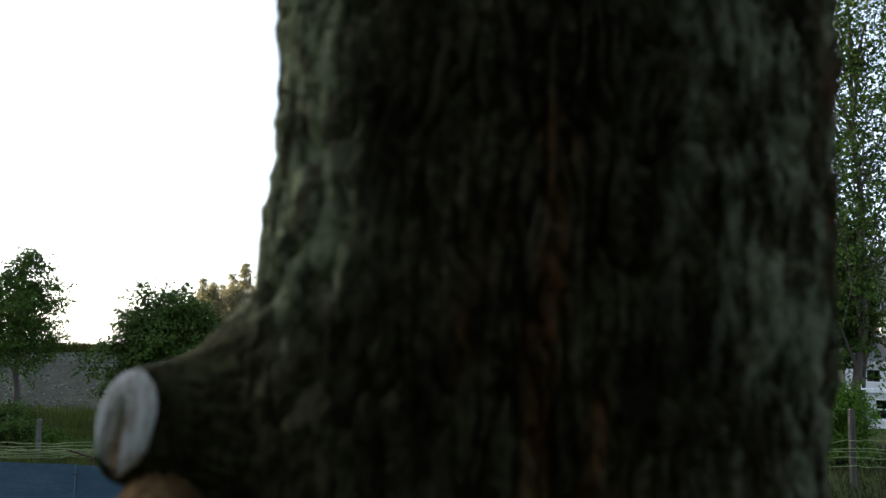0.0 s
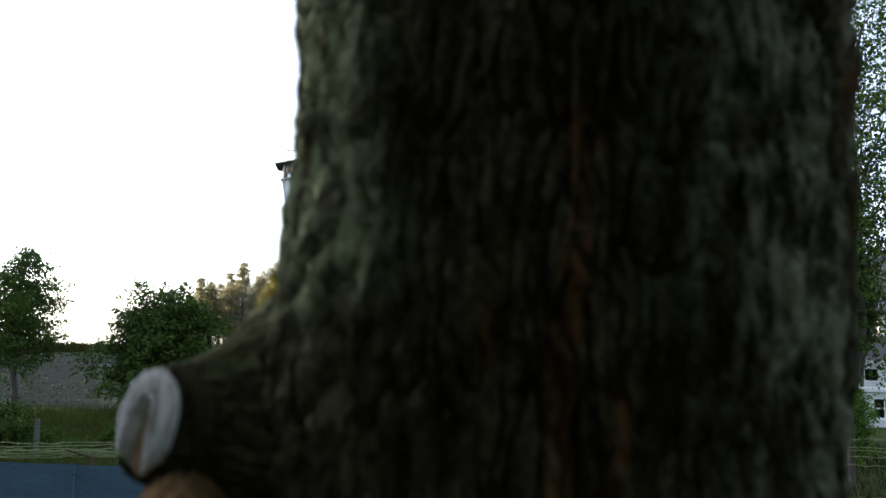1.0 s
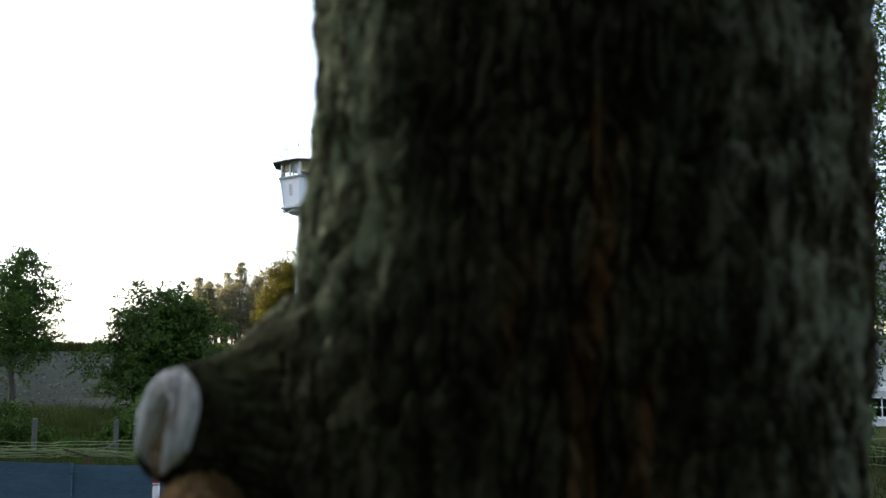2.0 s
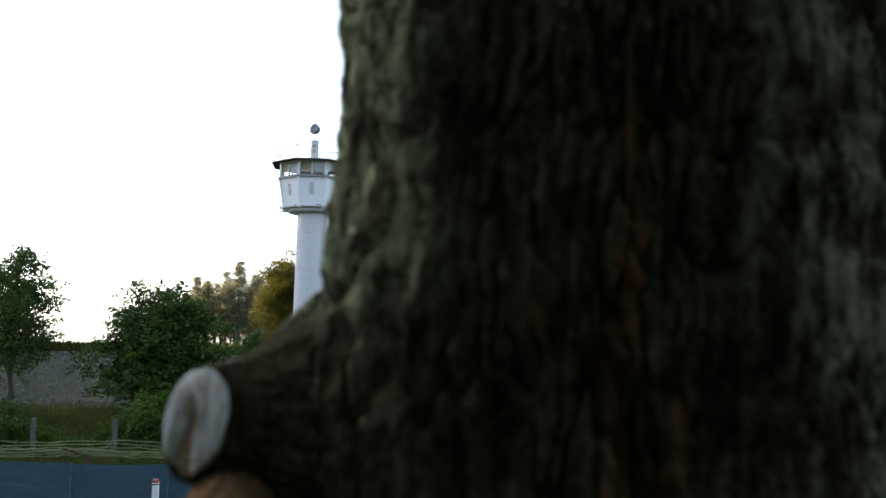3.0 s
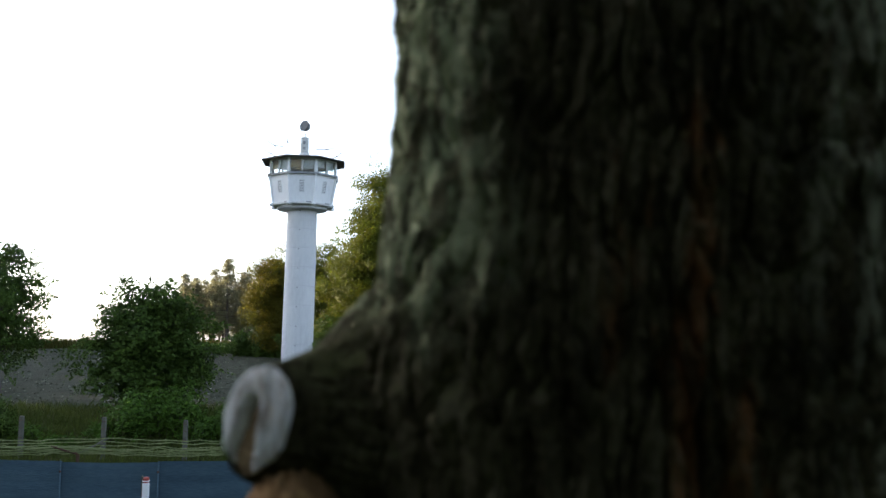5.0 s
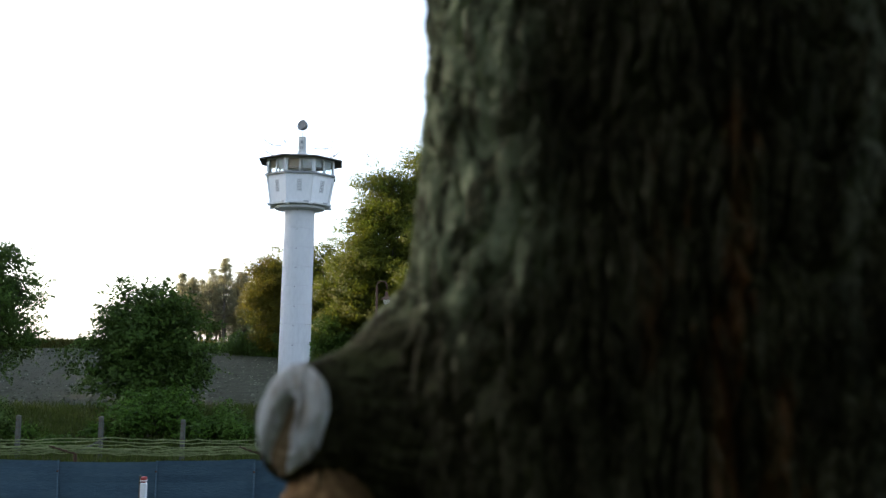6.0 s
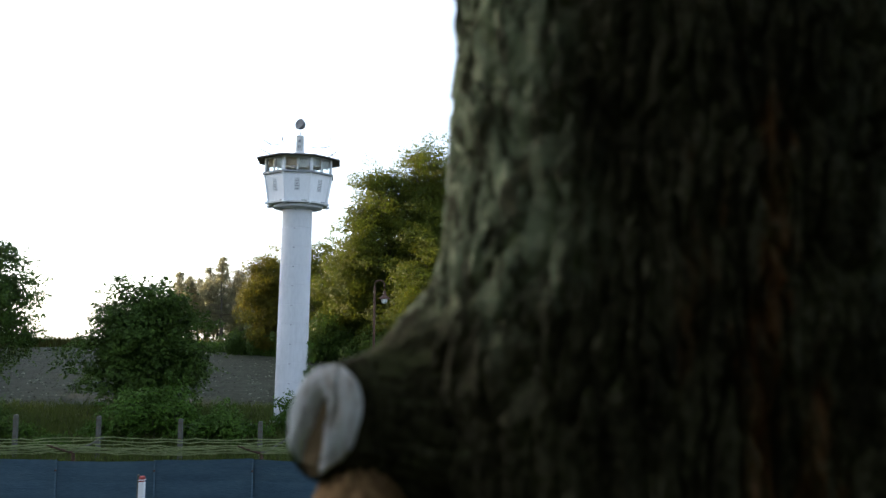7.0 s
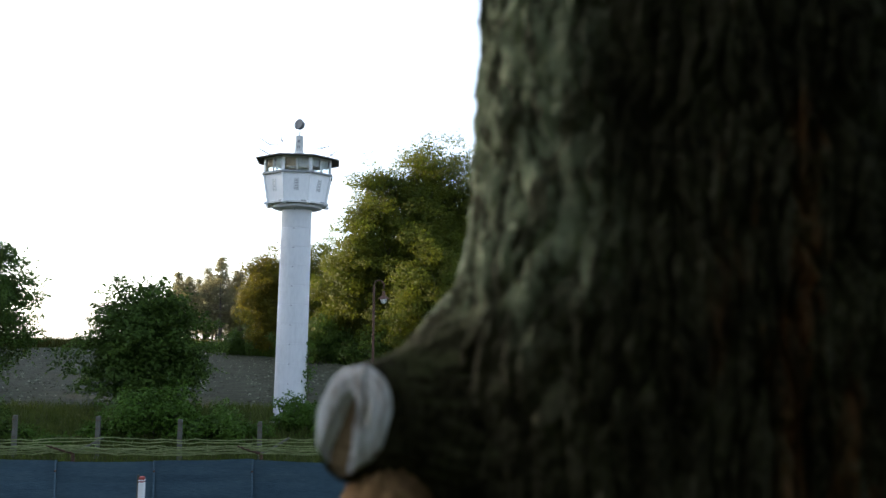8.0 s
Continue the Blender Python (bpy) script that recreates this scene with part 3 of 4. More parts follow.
# ---- watchtower ----
def watchtower():
    zb, zt = -2.5, 6.27
    lean = Matrix(((1, 0, 0.0118, 0), (0, 1, 0, 0), (0, 0, 1, 0), (0, 0, 0, 1)))
    root = thing("watchtower", Matrix.Translation((-5.50, 34.5, zb)), "tall white concrete border watchtower with an octagonal cabin and searchlight", "tower")
    H = zt - zb
    turn = radians(-90 + 6 - 22.5)

    def fix(bm):
        bmesh.ops.transform(bm, matrix=lean, verts=bm.verts)
        return bm

    def radius(z):
        return 0.660 + (0.625 - 0.660) * z / H
    # drums
    n = 11
    for i in range(n):
        a, b = H * i / n, H * (i + 1) / n
        bm = bmesh.new()
        lathe(bm, ((radius(a) - 0.012, a + 0.002), (radius(a), a + 0.014), (radius(b), b - 0.014), (radius(b) - 0.012, b - 0.002)), 48)
        part("drum", fix(bm), CONCRETE, root, smooth=False)
        for k in (0.0, -1.35):
            bm = bmesh.new()
            q = -math.pi / 2 + k
            box(bm, -0.03, -0.012, -0.016, 0.03, 0.012, 0.016, Matrix.Translation((radius(b) * math.cos(q), radius(b) * math.sin(q), b - 0.05)) @ Matrix.Rotation(q + math.pi / 2, 4, "Z"))
            part("lifting_lug", fix(bm), LOUVRE, root)
    bm = bmesh.new()
    lathe(bm, ((0.61, H - 0.03), (0.92, H + 0.00), (1.02, H + 0.03), (1.04, H + 0.06), (1.04, H + 0.15), (1.0, H + 0.17)), 48)
    part("collar", fix(bm), CONCRETE, root)
    z0, z1, z2, ze = H + 0.20, H + 1.40, H + 2.06, H + 2.13
    rb, rt, rw = 1.27, 1.47, 1.50
    bm = bmesh.new()
    lathe(bm, ((1.0, z0 - 0.03), (rb + 0.06, z0 - 0.03), (rb + 0.06, z0 + 0.03), (1.0, z0 + 0.03)), 8, turn=turn)
    part("floor_slab", fix(bm), CONCRETE_DIRTY, root)

    def corner(r, k):
        a = turn + k * math.pi / 4
        return Vector((r * math.cos(a), r * math.sin(a), 0))
    for k in range(8):
        a0, a1, b0, b1 = corner(rb, k), corner(rb, k + 1), corner(rt, k), corner(rt, k + 1)
        out = ((a0 + a1) / 2).normalized()
        ang = math.atan2(out.y, out.x) + math.pi / 2
        wall_turn = Matrix.Rotation(ang, 4, "Z")
        # lower wall, one slab a side
        bm = bmesh.new()
        vs = []
        for p, z in ((a0, z0 + 0.03), (a1, z0 + 0.03), (b1, z1), (b0, z1)):
            vs.append((p.x, p.y, z))
        outer = [bm.verts.new(v) for v in vs]
        inner = [bm.verts.new((v[0] * 0.93, v[1] * 0.93, v[2])) for v in vs]
        bm.faces.new(outer)
        bm.faces.new(inner[::-1])
        for q in range(4):
            bm.faces.new((outer[q], inner[q], inner[(q + 1) % 4], outer[(q + 1) % 4]))
        part("wall_panel", fix(bm), CABIN_WHITE, root)
        # corner cover strip
        bm = bmesh.new()
        tube(bm, [(*(a0 * 1.01).xy, z0 + 0.03), (*(b0 * 1.01).xy, z1)], 0.045, 6)
        part("corner_strip", fix(bm), CABIN_WHITE, root)
        # foot under each corner
        bm = bmesh.new()
        tube(bm, [(*(a0 * 0.82).xy, z0 - 0.02), (*(a0 * 1.09).xy, z0 - 0.02), (*(a0 * 1.12).xy, z0 + 0.01)], [0.07, 0.075, 0.05], 10)
        part("corner_foot", fix(bm), CABIN_WHITE, root, smooth=True)
        bm = bmesh.new()
        box(bm, -0.11, -0.03, z0 + 0.03, 0.11, 0.04, z0 + 0.07, Matrix.Translation((*((a0 + a1) / 2).xy, 0)) @ wall_turn @ Matrix.Translation((0.3, 0, 0)), bevel=0.008)
        part("bracket", fix(bm), LOUVRE, root)
        # louvred slit
        m = (b0 + b1) / 2 * 0.5 + (a0 + a1) / 2 * 0.5
        tilt = math.atan2((rt - rb) * 0.92, z1 - z0)
        at = Matrix.Translation((m.x, m.y, (z0 + z1) / 2 + 0.1)) @ wall_turn @ Matrix.Rotation(tilt, 4, "X")
        bm = bmesh.new()
        for x0, x1, y0, y1 in ((-0.105, -0.08, -0.26, 0.26), (0.08, 0.105, -0.26, 0.26), (-0.08, 0.08, -0.26, -0.23), (-0.08, 0.08, 0.23, 0.26)):
            box(bm, x0, -0.03, y0, x1, 0.02, y1, at)
        slit = part("vent", fix(bm), FRAME_GREY, root, "grey louvred slit")
        for q in range(7):
            bm = bmesh.new()
            box(bm, -0.08, -0.018, -0.026, 0.08, 0.012, 0.02, at @ Matrix.Translation((0, 0, -0.2 + q * 0.066)) @ Matrix.Rotation(0.5, 4, "X"))
            part("slat", fix(bm), LOUVRE, slit)
        # ledge under the windows
        bm = bmesh.new()
        c0, c1 = corner(rw + 0.05, k), corner(rw + 0.05, k + 1)
        L = (c1 - c0).length
        mid = (c0 + c1) / 2
        base = Matrix.Translation((mid.x, mid.y, 0)) @ wall_turn
        box(bm, -L / 2, -0.02, z1 - 0.03, L / 2, 0.16, z1 + 0.05, base)
        part("ledge", fix(bm), LOUVRE, root, "dark grey ledge")
        # window frame
        w0, w1 = corner(rw, k), corner(rw, k + 1)
        L = (w1 - w0).length
        mid = (w0 + w1) / 2
        base = Matrix.Translation((mid.x, mid.y, 0)) @ wall_turn
        bm = bmesh.new()
        box(bm, -L / 2, 0.0, z1 + 0.05, -L / 2 + 0.09, 0.07, z2, base)
        box(bm, L / 2 - 0.09, 0.0, z1 + 0.05, L / 2, 0.07, z2, base)
        box(bm, -L / 2 + 0.09, 0.0, z2 - 0.07, L / 2 - 0.09, 0.07, z2, base)
        box(bm, -0.03, 0.0, z1 + 0.05, 0.03, 0.06, z2 - 0.07, base)
        win = part("window", fix(bm), FRAME_GREY, root)
        for sx in (-1, 1):
            x0, x1 = sorted((sx * 0.03, sx * (L / 2 - 0.09)))
            bm = bmesh.new()
            box(bm, x0, 0.028, z1 + 0.05, x1, 0.034, z2 - 0.07, base)
            pane = part("pane", fix(bm), GLASS, win)
            pane.visible_shadow = False
            if out.y > -0.2:
                continue
            bm = bmesh.new()
            drop = (0.20, 0.24, 0.18, 0.22, 0.20, 0.17, 0.2, 0.19)[k]
            box(bm, x0 + 0.02, 0.10, z1 + 0.05 + drop - 0.06 * (sx > 0), x1 - 0.02, 0.11, z2 - 0.03, base)
            part("blind", fix(bm), BLIND_TAN if (k in (7, 0) and sx < 0) else BLIND, win)
    # roof
    bm = bmesh.new()
    lathe(bm, ((1.46, z2 + 0.005), (1.80, z2 - 0.02), (1.85, z2 - 0.035), (1.855, z2 + 0.0), (1.80, z2 + 0.03), (1.70, z2 + 0.05), (0.16, z2 + 0.33)), 8, turn=turn)
    part("roof", fix(bm), ROOF_DARK, root, "dark overhanging flat-pitched roof")
    bm = bmesh.new()
    lathe(bm, ((0.2, z2 - 0.01), (1.36, z2 - 0.01), (1.36, z2 + 0.02), (0.2, z2 + 0.02)), 8, turn=turn)
    part("ceiling_panel", fix(bm), WHITE_PAINT, root, "white cabin ceiling")
    zr = z2 + 0.30
    bm = bmesh.new()
    lathe(bm, ((0.36, zr - 0.04), (0.22, zr + 0.10), (0.18, zr + 0.14), (0.165, zr + 0.74), (0.18, zr + 0.76), (0.17, zr + 0.81), (0.05, zr + 0.83)), 8)
    mast = part("lamp_mast", fix(bm), CONCRETE_DIRTY, root)
    for q in (0.25, 0.5):
        bm = bmesh.new()
        box(bm, -0.05, -0.17, zr + q, 0.05, -0.13, zr + q + 0.12)
        part("mast_box", fix(bm), LOUVRE, mast)
    # searchlight
    zl = zr + 1.30
    bm = bmesh.new()
    tube(bm, [(-0.20, 0, zl), (-0.17, 0, zl - 0.22), (0, 0, zl - 0.34), (0.17, 0, zl - 0.22), (0.20, 0, zl)], 0.014, 6)
    tube(bm, [(0, 0, zr + 0.80), (0, 0, zl - 0.33)], 0.03, 8)
    lamp_arm = part("yoke", fix(bm), WHITE_PAINT, root)
    bm = bmesh.new()
    lathe(bm, ((0.02, -0.20), (0.11, -0.18), (0.185, -0.10), (0.22, 0.0), (0.235, 0.09), (0.225, 0.11), (0.21, 0.10)), 28, Matrix.Translation((0, 0, zl)) @ Matrix.Rotation(radians(-35), 4, "Z") @ Matrix.Rotation(radians(78), 4, "X"))
    part("searchlight", fix(bm), LAMP_DARK, root, "dark grey round searchlight", smooth=True)
    # bent aerial rods on thin stands round the roof: (x, height over the eaves) along each rod
    for rod, foot in ((((-1.62, 0.95), (-1.25, 0.71), (-0.84, 0.67)), -1.2), (((-1.69, 0.52), (-1.45, 0.40), (-1.21, 0.27)), -1.3), (((0.50, 0.57), (0.98, 0.56), (1.29, 0.64), (1.31, 1.0)), 1.1), (((1.18, 0.16), (1.40, 0.27), (1.62, 0.45)), 1.25), (((-0.72, 1.05), (-0.70, 0.86)), -0.7)):
        bm = bmesh.new()
        pts = [Vector((x, -0.2, z2 + z)) for x, z in rod]
        tube(bm, pts, 0.019, 5)
        tube(bm, [(foot, -0.2, z2 + 0.02), (foot, -0.2, pts[0].lerp(pts[-1], 0.5).z)], 0.006, 5)
        tube(bm, [pts[1] + Vector((-0.05, 0, 0.04)), pts[1] + Vector((0.05, 0, -0.04))], 0.022, 5)
        part("aerial", fix(bm), LAMP_DARK, root)
    bm = bmesh.new()
    box(bm, -0.72, -0.72, -0.35, 0.72, 0.72, 0.05)
    part("plinth", bm, CONCRETE_DIRTY, root)


watchtower()


# ---- mesh-metal border fence with forked arms and strands ----
FENCE_Y, FENCE_TOP, PANEL = 17.0, -1.19, 1.96
SEAM = -3.517


def border_fence():
    root = thing("border_fence", Matrix.Translation((SEAM, FENCE_Y, gz(SEAM, FENCE_Y))), "blue-grey metal mesh border fence with forked arms and slack wires", "fence")
    zg = root.location.z
    top = FENCE_TOP - zg
    rng = np.random.default_rng(11)
    for i in range(-7, 3):
        x0 = i * PANEL
        dz0, dz1 = 0.02 * rng.normal(), 0.02 * rng.normal()
        if i == 0:
            dz1 = -0.07
        if i == -1:
            dz0, dz1 = -0.03, 0.015
        if i == -2:
            dz0, dz1 = -0.06, -0.05
        bm = bmesh.new()
        nx, nz = 14, 18
        grid = [[None] * (nz + 1) for _ in range(nx + 1)]
        for a in range(nx + 1):
            for b in range(nz + 1):
                u, w = a / nx, b / nz
                ht = top + dz0 + (dz1 - dz0) * u - 0.02 * math.sin(math.pi * u) - 0.012 * (a in (0, nx) and b == nz)
                y = 0.012 * math.sin(7 * u + i) * math.sin(3 * w + i) + 0.006 * math.sin(40 * w) - 0.012 * (i % 2)
                grid[a][b] = bm.verts.new((x0 + 0.01 + (PANEL + 0.03) * u, y, -0.15 + (ht + 0.15) * w))
        for a in range(nx):
            for b in range(nz):
                bm.faces.new((grid[a][b], grid[a + 1][b], grid[a + 1][b + 1], grid[a][b + 1]))
        bmesh.ops.solidify(bm, geom=bm.faces[:], thickness=0.012)
        panel = part("mesh_panel", bm, MESH_METAL, root)
        bm = bmesh.new()
        box(bm, x0 + 0.0, -0.052, -0.1, x0 + 0.035, -0.036, top - 0.03, bevel=0.004)
        part("cover_strip", bm, MESH_METAL, panel)
        for q in (0.1, 0.5, 0.9):
            bm = bmesh.new()
            lathe(bm, ((0.022, 0), (0.022, 0.014), (0.01, 0.02)), 8, Matrix.Translation((x0 + 0.018, -0.05, top * q)) @ Matrix.Rotation(math.pi / 2, 4, "X"))
            part("bolt", bm, RUST, panel)
        bm = bmesh.new()
        box(bm, x0 - 0.02, 0.05, -0.4, x0 + 0.08, 0.15, top - 0.12, bevel=0.008)
        part("post", bm, POST_CONCRETE, root)
    # forked arms
    forks = [0.17 + k * 1.93 * PANEL for k in (-3, -2, -1, 0, 1)]
    ends = []
    for x in forks:
        bm = bmesh.new()
        tube(bm, [(x, 0.08, top - 0.35), (x, 0.06, top + 0.10)], 0.035, 6)
        socket = part("arm_socket", bm, RUST, root)
        l, r = Vector((x - 0.42, -0.22, top + 0.29)), Vector((x + 0.52, 0.30, top + 0.38))
        for e, mat, nm in ((l, RUST, "arm"), (r, POST_CONCRETE, "arm")):
            s = Vector((x, 0.06, top + 0.09))
            bm = bmesh.new()
            tube(bm, [s, s.lerp(e, 0.5) + Vector((0, 0, -0.012)), e], [0.028, 0.024, 0.02], 6)
            part(nm, bm, mat, socket)
        ends.append((Vector((x, 0.06, top + 0.09)), l, r))
    # slack strands
    for side in (1, 2):
        for t in (0.12, 0.34, 0.55, 0.77, 0.97):
            pts = []
            for a, b in zip(ends, ends[1:]):
                p, q = a[0].lerp(a[side], t), b[0].lerp(b[side], t)
                for k in range(16):
                    u = k / 16
                    sag = -0.05 * math.sin(math.pi * u) * rng.uniform(0.7, 1.2)
                    pts.append(p.lerp(q, u) + Vector((0, rng.normal() * 0.006, sag + rng.normal() * 0.011)))
            pts.append(ends[-1][0].lerp(ends[-1][side], t))
            bm = bmesh.new()
            tube(bm, pts, 0.0105, 5)
            for p in pts[::1]:
                d = Vector(rng.normal(size=3)).normalized() * 0.035
                tube(bm, [p - d, p + d], 0.006, 4)
            part("strand", bm, WIRE, root)


border_fence()


def marker_post():
    x, y = -5.315, 15.8
    z = gz(x, y)
    root = thing("marker_post", Matrix.Translation((x, y, z)), "slim white border marker post with a red cap", "post")
    h = -1.43 - z
    boxed("shaft", (-0.055, -0.05, -0.2, 0.055, 0.05, h), WHITE_PAINT, root, bevel=0.012)
    boxed("cap", (-0.052, -0.048, h, 0.052, 0.048, h + 0.11), RED_PAINT, root, "faded red cap", bevel=0.02)
    boxed("band", (-0.057, -0.052, h + 0.03, 0.057, 0.052, h + 0.05), WHITE_PAINT, root, bevel=0.004)
    root2 = thing("stake", Matrix.Translation((x - 0.085, y + 0.05, z)), "thin grey stake beside the white marker post", "stake")
    bm = bmesh.new()
    lathe(bm, ((0.026, -0.2), (0.026, h + 0.10), (0.018, h + 0.125)), 10)
    part("rod", bm, POST_CONCRETE, root2, smooth=False)


marker_post()


# ---- concrete posts on the far bank ----
def concrete_post(x, y, ztop, wide=0.15, group="concrete posts on the bank", mat=POST_CONCRETE):
    z = gz(x, y)
    root = thing("concrete_post", Matrix.Translation((x, y, z)), "weathered grey concrete fence post", "post", group)
    bm = bmesh.new()
    h = ztop - z
    box(bm, -wide / 2, -wide / 2, -0.3, wide / 2, wide / 2, h, bevel=0.02)
    for v in bm.verts:
        k = 1 - 0.12 * max(0, v.co.z) / h
        v.co.x *= k
        v.co.y *= k
    part("shaft", bm, mat, root)
    for q in (0.25, 0.5, 0.72, 0.9):
        bm = bmesh.new()
        tube(bm, [(-wide * 0.5, -wide * 0.5, h * q), (0, -wide * 0.56, h * q + 0.01), (wide * 0.5, -wide * 0.5, h * q)], 0.008, 5)
        part("tie", bm, RUST, root)
    return root


for x, zt in ((-16.27, -1.57), (-13.543, -1.597), (-10.815, -1.619), (-8.106, -1.70), (-5.46, -1.765), (-2.8, -1.80)):
    concrete_post(x, 28.0, zt)

concrete_post(7.875, 16.0, 0.13, 0.115, "posts of the wire fence", POST_OLD)
concrete_post(11.0, 16.1, 0.10, 0.115, "posts of the wire fence", POST_OLD)
concrete_post(4.8, 16.0, 0.05, 0.115, "posts of the wire fence", POST_OLD)


def wire_fence():
    root = thing("wire_fence", Matrix.Translation((7.9, 15.93, gz(7.9, 16))), "slack pale wires strung between concrete posts", "fence")
    rng = np.random.default_rng(4)
    z = root.location.z
    for zz, tilt in ((-0.45, 0.10), (-0.60, -0.02), (-0.66, -0.05), (-0.77, -0.03), (-0.93, -0.03)):
        bm = bmesh.new()
        pts = [(u, -0.03, zz - z + tilt * u * 0.35 - 0.04 * abs(math.sin(u)) + rng.normal() * 0.008) for u in np.arange(-3.2, 3.4, 0.2)]
        tube(bm, pts, 0.008, 5)
        for p in pts:
            d = Vector(rng.normal(size=3)).normalized() * 0.03
            tube(bm, [Vector(p) - d, Vector(p) + d], 0.005, 4)
        part("strand", bm, WIRE, root)


wire_fence()


# ---- street lamp ----
def street_lamp():
    x, y = -2.40, 40.0
    z = gz(x, y)
    root = thing("street_lamp", Matrix.Translation((x, y, z)), "slender dark street lamp with a curved gooseneck and bell shade", "lamp")
    h = 3.30 - z
    bm = bmesh.new()
    lathe(bm, ((0.10, -0.1), (0.10, 0.9), (0.065, 1.0), (0.055, h), (0.045, h + 0.02)), 14)
    part("pole", bm, RUST, root, smooth=False)
    bm = bmesh.new()
    pts = [(0, 0, h)]
    for k in range(13):
        a = math.pi - math.pi * k / 12
        pts.append((0.24 + 0.24 * math.cos(a), 0, h + 0.08 + 0.22 * math.sin(a)))
    pts.append((0.48, 0, h - 0.12))
    tube(bm, pts, 0.032, 8)
    part("gooseneck", bm, RUST, root, smooth=True)
    zl = 2.69 - z
    bm = bmesh.new()
    lathe(bm, ((0.03, zl + 0.42), (0.07, zl + 0.36), (0.09, zl + 0.18), (0.17, zl + 0.11), (0.30, zl + 0.02), (0.305, zl), (0.29, zl + 0.01)), 24, Matrix.Translation((0.48, 0, 0)))
    part("shade", bm, RUST, root, "dark metal bell shade", smooth=True)
    bm = bmesh.new()
    lathe(bm, ((0.15, zl + 0.05), (0.165, zl - 0.03), (0.13, zl - 0.15), (0.06, zl - 0.21), (0.01, zl - 0.22)), 20, Matrix.Translation((0.48, 0, 0)))
    part("globe", bm, WHITE_PAINT, root, "pale glass globe", smooth=True)


street_lamp()

# ---- bushes and trees ----
broadleaf("tree", -19.5, 38.0, 7.1, 5.2, LEAF_BUSH, "small dark broadleaf tree at the field's edge", seed=3, base=0.20, twigs=900, per=32, leaf=0.125, sigma=0.15, trunk=0.12, blobs=11, clump=0.5, fill=0.08, sprays=0.2)
broadleaf("large_bush", -11.9, 36.0, 5.35, 7.1, LEAF_BUSH, "large spreading dark green bush beside the field", "bush", seed=8, base=0.04, twigs=1700, per=26, leaf=0.15, sigma=0.15, trunk=0.09, blobs=15, depth=4.5, clump=0.46, fill=0.16, sprays=0.26)
shrub("bush", -9.85, 31.0, 2.15, 3.4, LEAF_MID, "fresh green bush behind the concrete posts", 21, twigs=620, leaf=0.12, sigma=0.16)
shrub("bush", -7.25, 30.0, 1.5, 2.2, LEAF_MID, "low green bush on the bank", 22, twigs=380, leaf=0.11, sigma=0.14)
shrub("bush", -4.75, 32.2, 1.75, 1.9, LEAF_MID, "leafy bush at the watchtower's foot", 23, twigs=330, leaf=0.12)
shrub("bush", -15.9, 30.0, 1.85, 2.6, LEAF_BUSH, "dark green bush on the bank", 24, twigs=620)
shrub("bush", 9.55, 20.0, 2.75, 1.85, LEAF_BRIGHT, "bright green bush behind the wire fence", 25, twigs=1000, leaf=0.07)

for i, (x, y, h, w) in enumerate(((-14.6, 30.2, 0.8, 1.5), (-12.9, 29.0, 0.7, 1.3), (-11.7, 30.4, 1.0, 1.4), (-8.5, 31.6, 0.9, 1.3), (-6.1, 31.0, 0.8, 1.2), (-3.4, 31.4, 0.9, 1.5), (-17.8, 31.0, 0.9, 1.6))):
    shrub("weed_clump", x, y, h, w, LEAF_MID, "low tangled green weeds on the bank", 440 + i, twigs=110, leaf=0.1, sigma=0.1, group="weeds on the bank")


def climber():
    rng = np.random.default_rng(31)
    x, y = -4.72, 34.3
    root = thing("climbing_plant", Matrix.Translation((x, y, gz(x, y))), "thin leafy climber beside the tower's shaft", "plant")
    bm = bmesh.new()
    pts = [(0.06 * math.sin(3 * k), 0.05 * math.cos(2 * k), 0.42 * k) for k in range(8)]
    tube(bm, pts, [0.03 - 0.003 * k for k in range(8)], 6)
    part("stem", bm, TRUNK, root)
    p = np.array(pts)[rng.integers(0, 8, 60)] + rng.normal(size=(60, 3)) * (0.12, 0.12, 0.25)
    q = np.repeat(p, 6, 0) + rng.normal(size=(360, 3)) * 0.08
    q[:, 2] = np.abs(q[:, 2])
    leaf_mesh("foliage", q, 0.12, LEAF_MID, rng, root)


climber()

# far trees behind the field
WOOD = "trees behind the field"
broadleaf("tree", -13.8, 75.0, 9.4, 6.6, LEAF_GOLD, "golden sunlit broadleaf tree behind the field", seed=41, base=0.05, twigs=1215, per=46, leaf=0.15, sigma=0.26, clump=0.95, fill=0.12, sprays=0.07, trunk=0.2, blobs=12, group=WOOD)
broadleaf("tree", -9.6, 77.0, 10.8, 7.8, LEAF_OAK, "dark broadleaf tree behind the watchtower", seed=42, base=0.05, twigs=1080, per=46, leaf=0.15, sigma=0.26, clump=0.95, fill=0.12, sprays=0.07, trunk=0.2, blobs=12, group=WOOD)
broadleaf("tree", -6.0, 68.0, 9.0, 7.0, LEAF_OAK, "broadleaf tree behind the field", seed=43, base=0.04, twigs=1080, per=46, leaf=0.15, sigma=0.26, clump=0.95, fill=0.12, sprays=0.07, trunk=0.2, blobs=11, group=WOOD)
broadleaf("tree", -3.2, 66.0, 15.4, 9.6, LEAF_OAK, "tall golden green broadleaf tree", seed=44, base=0.06, twigs=3000, per=46, leaf=0.15, sigma=0.26, clump=0.95, fill=0.12, sprays=0.07, trunk=0.28, blobs=18, group=WOOD)
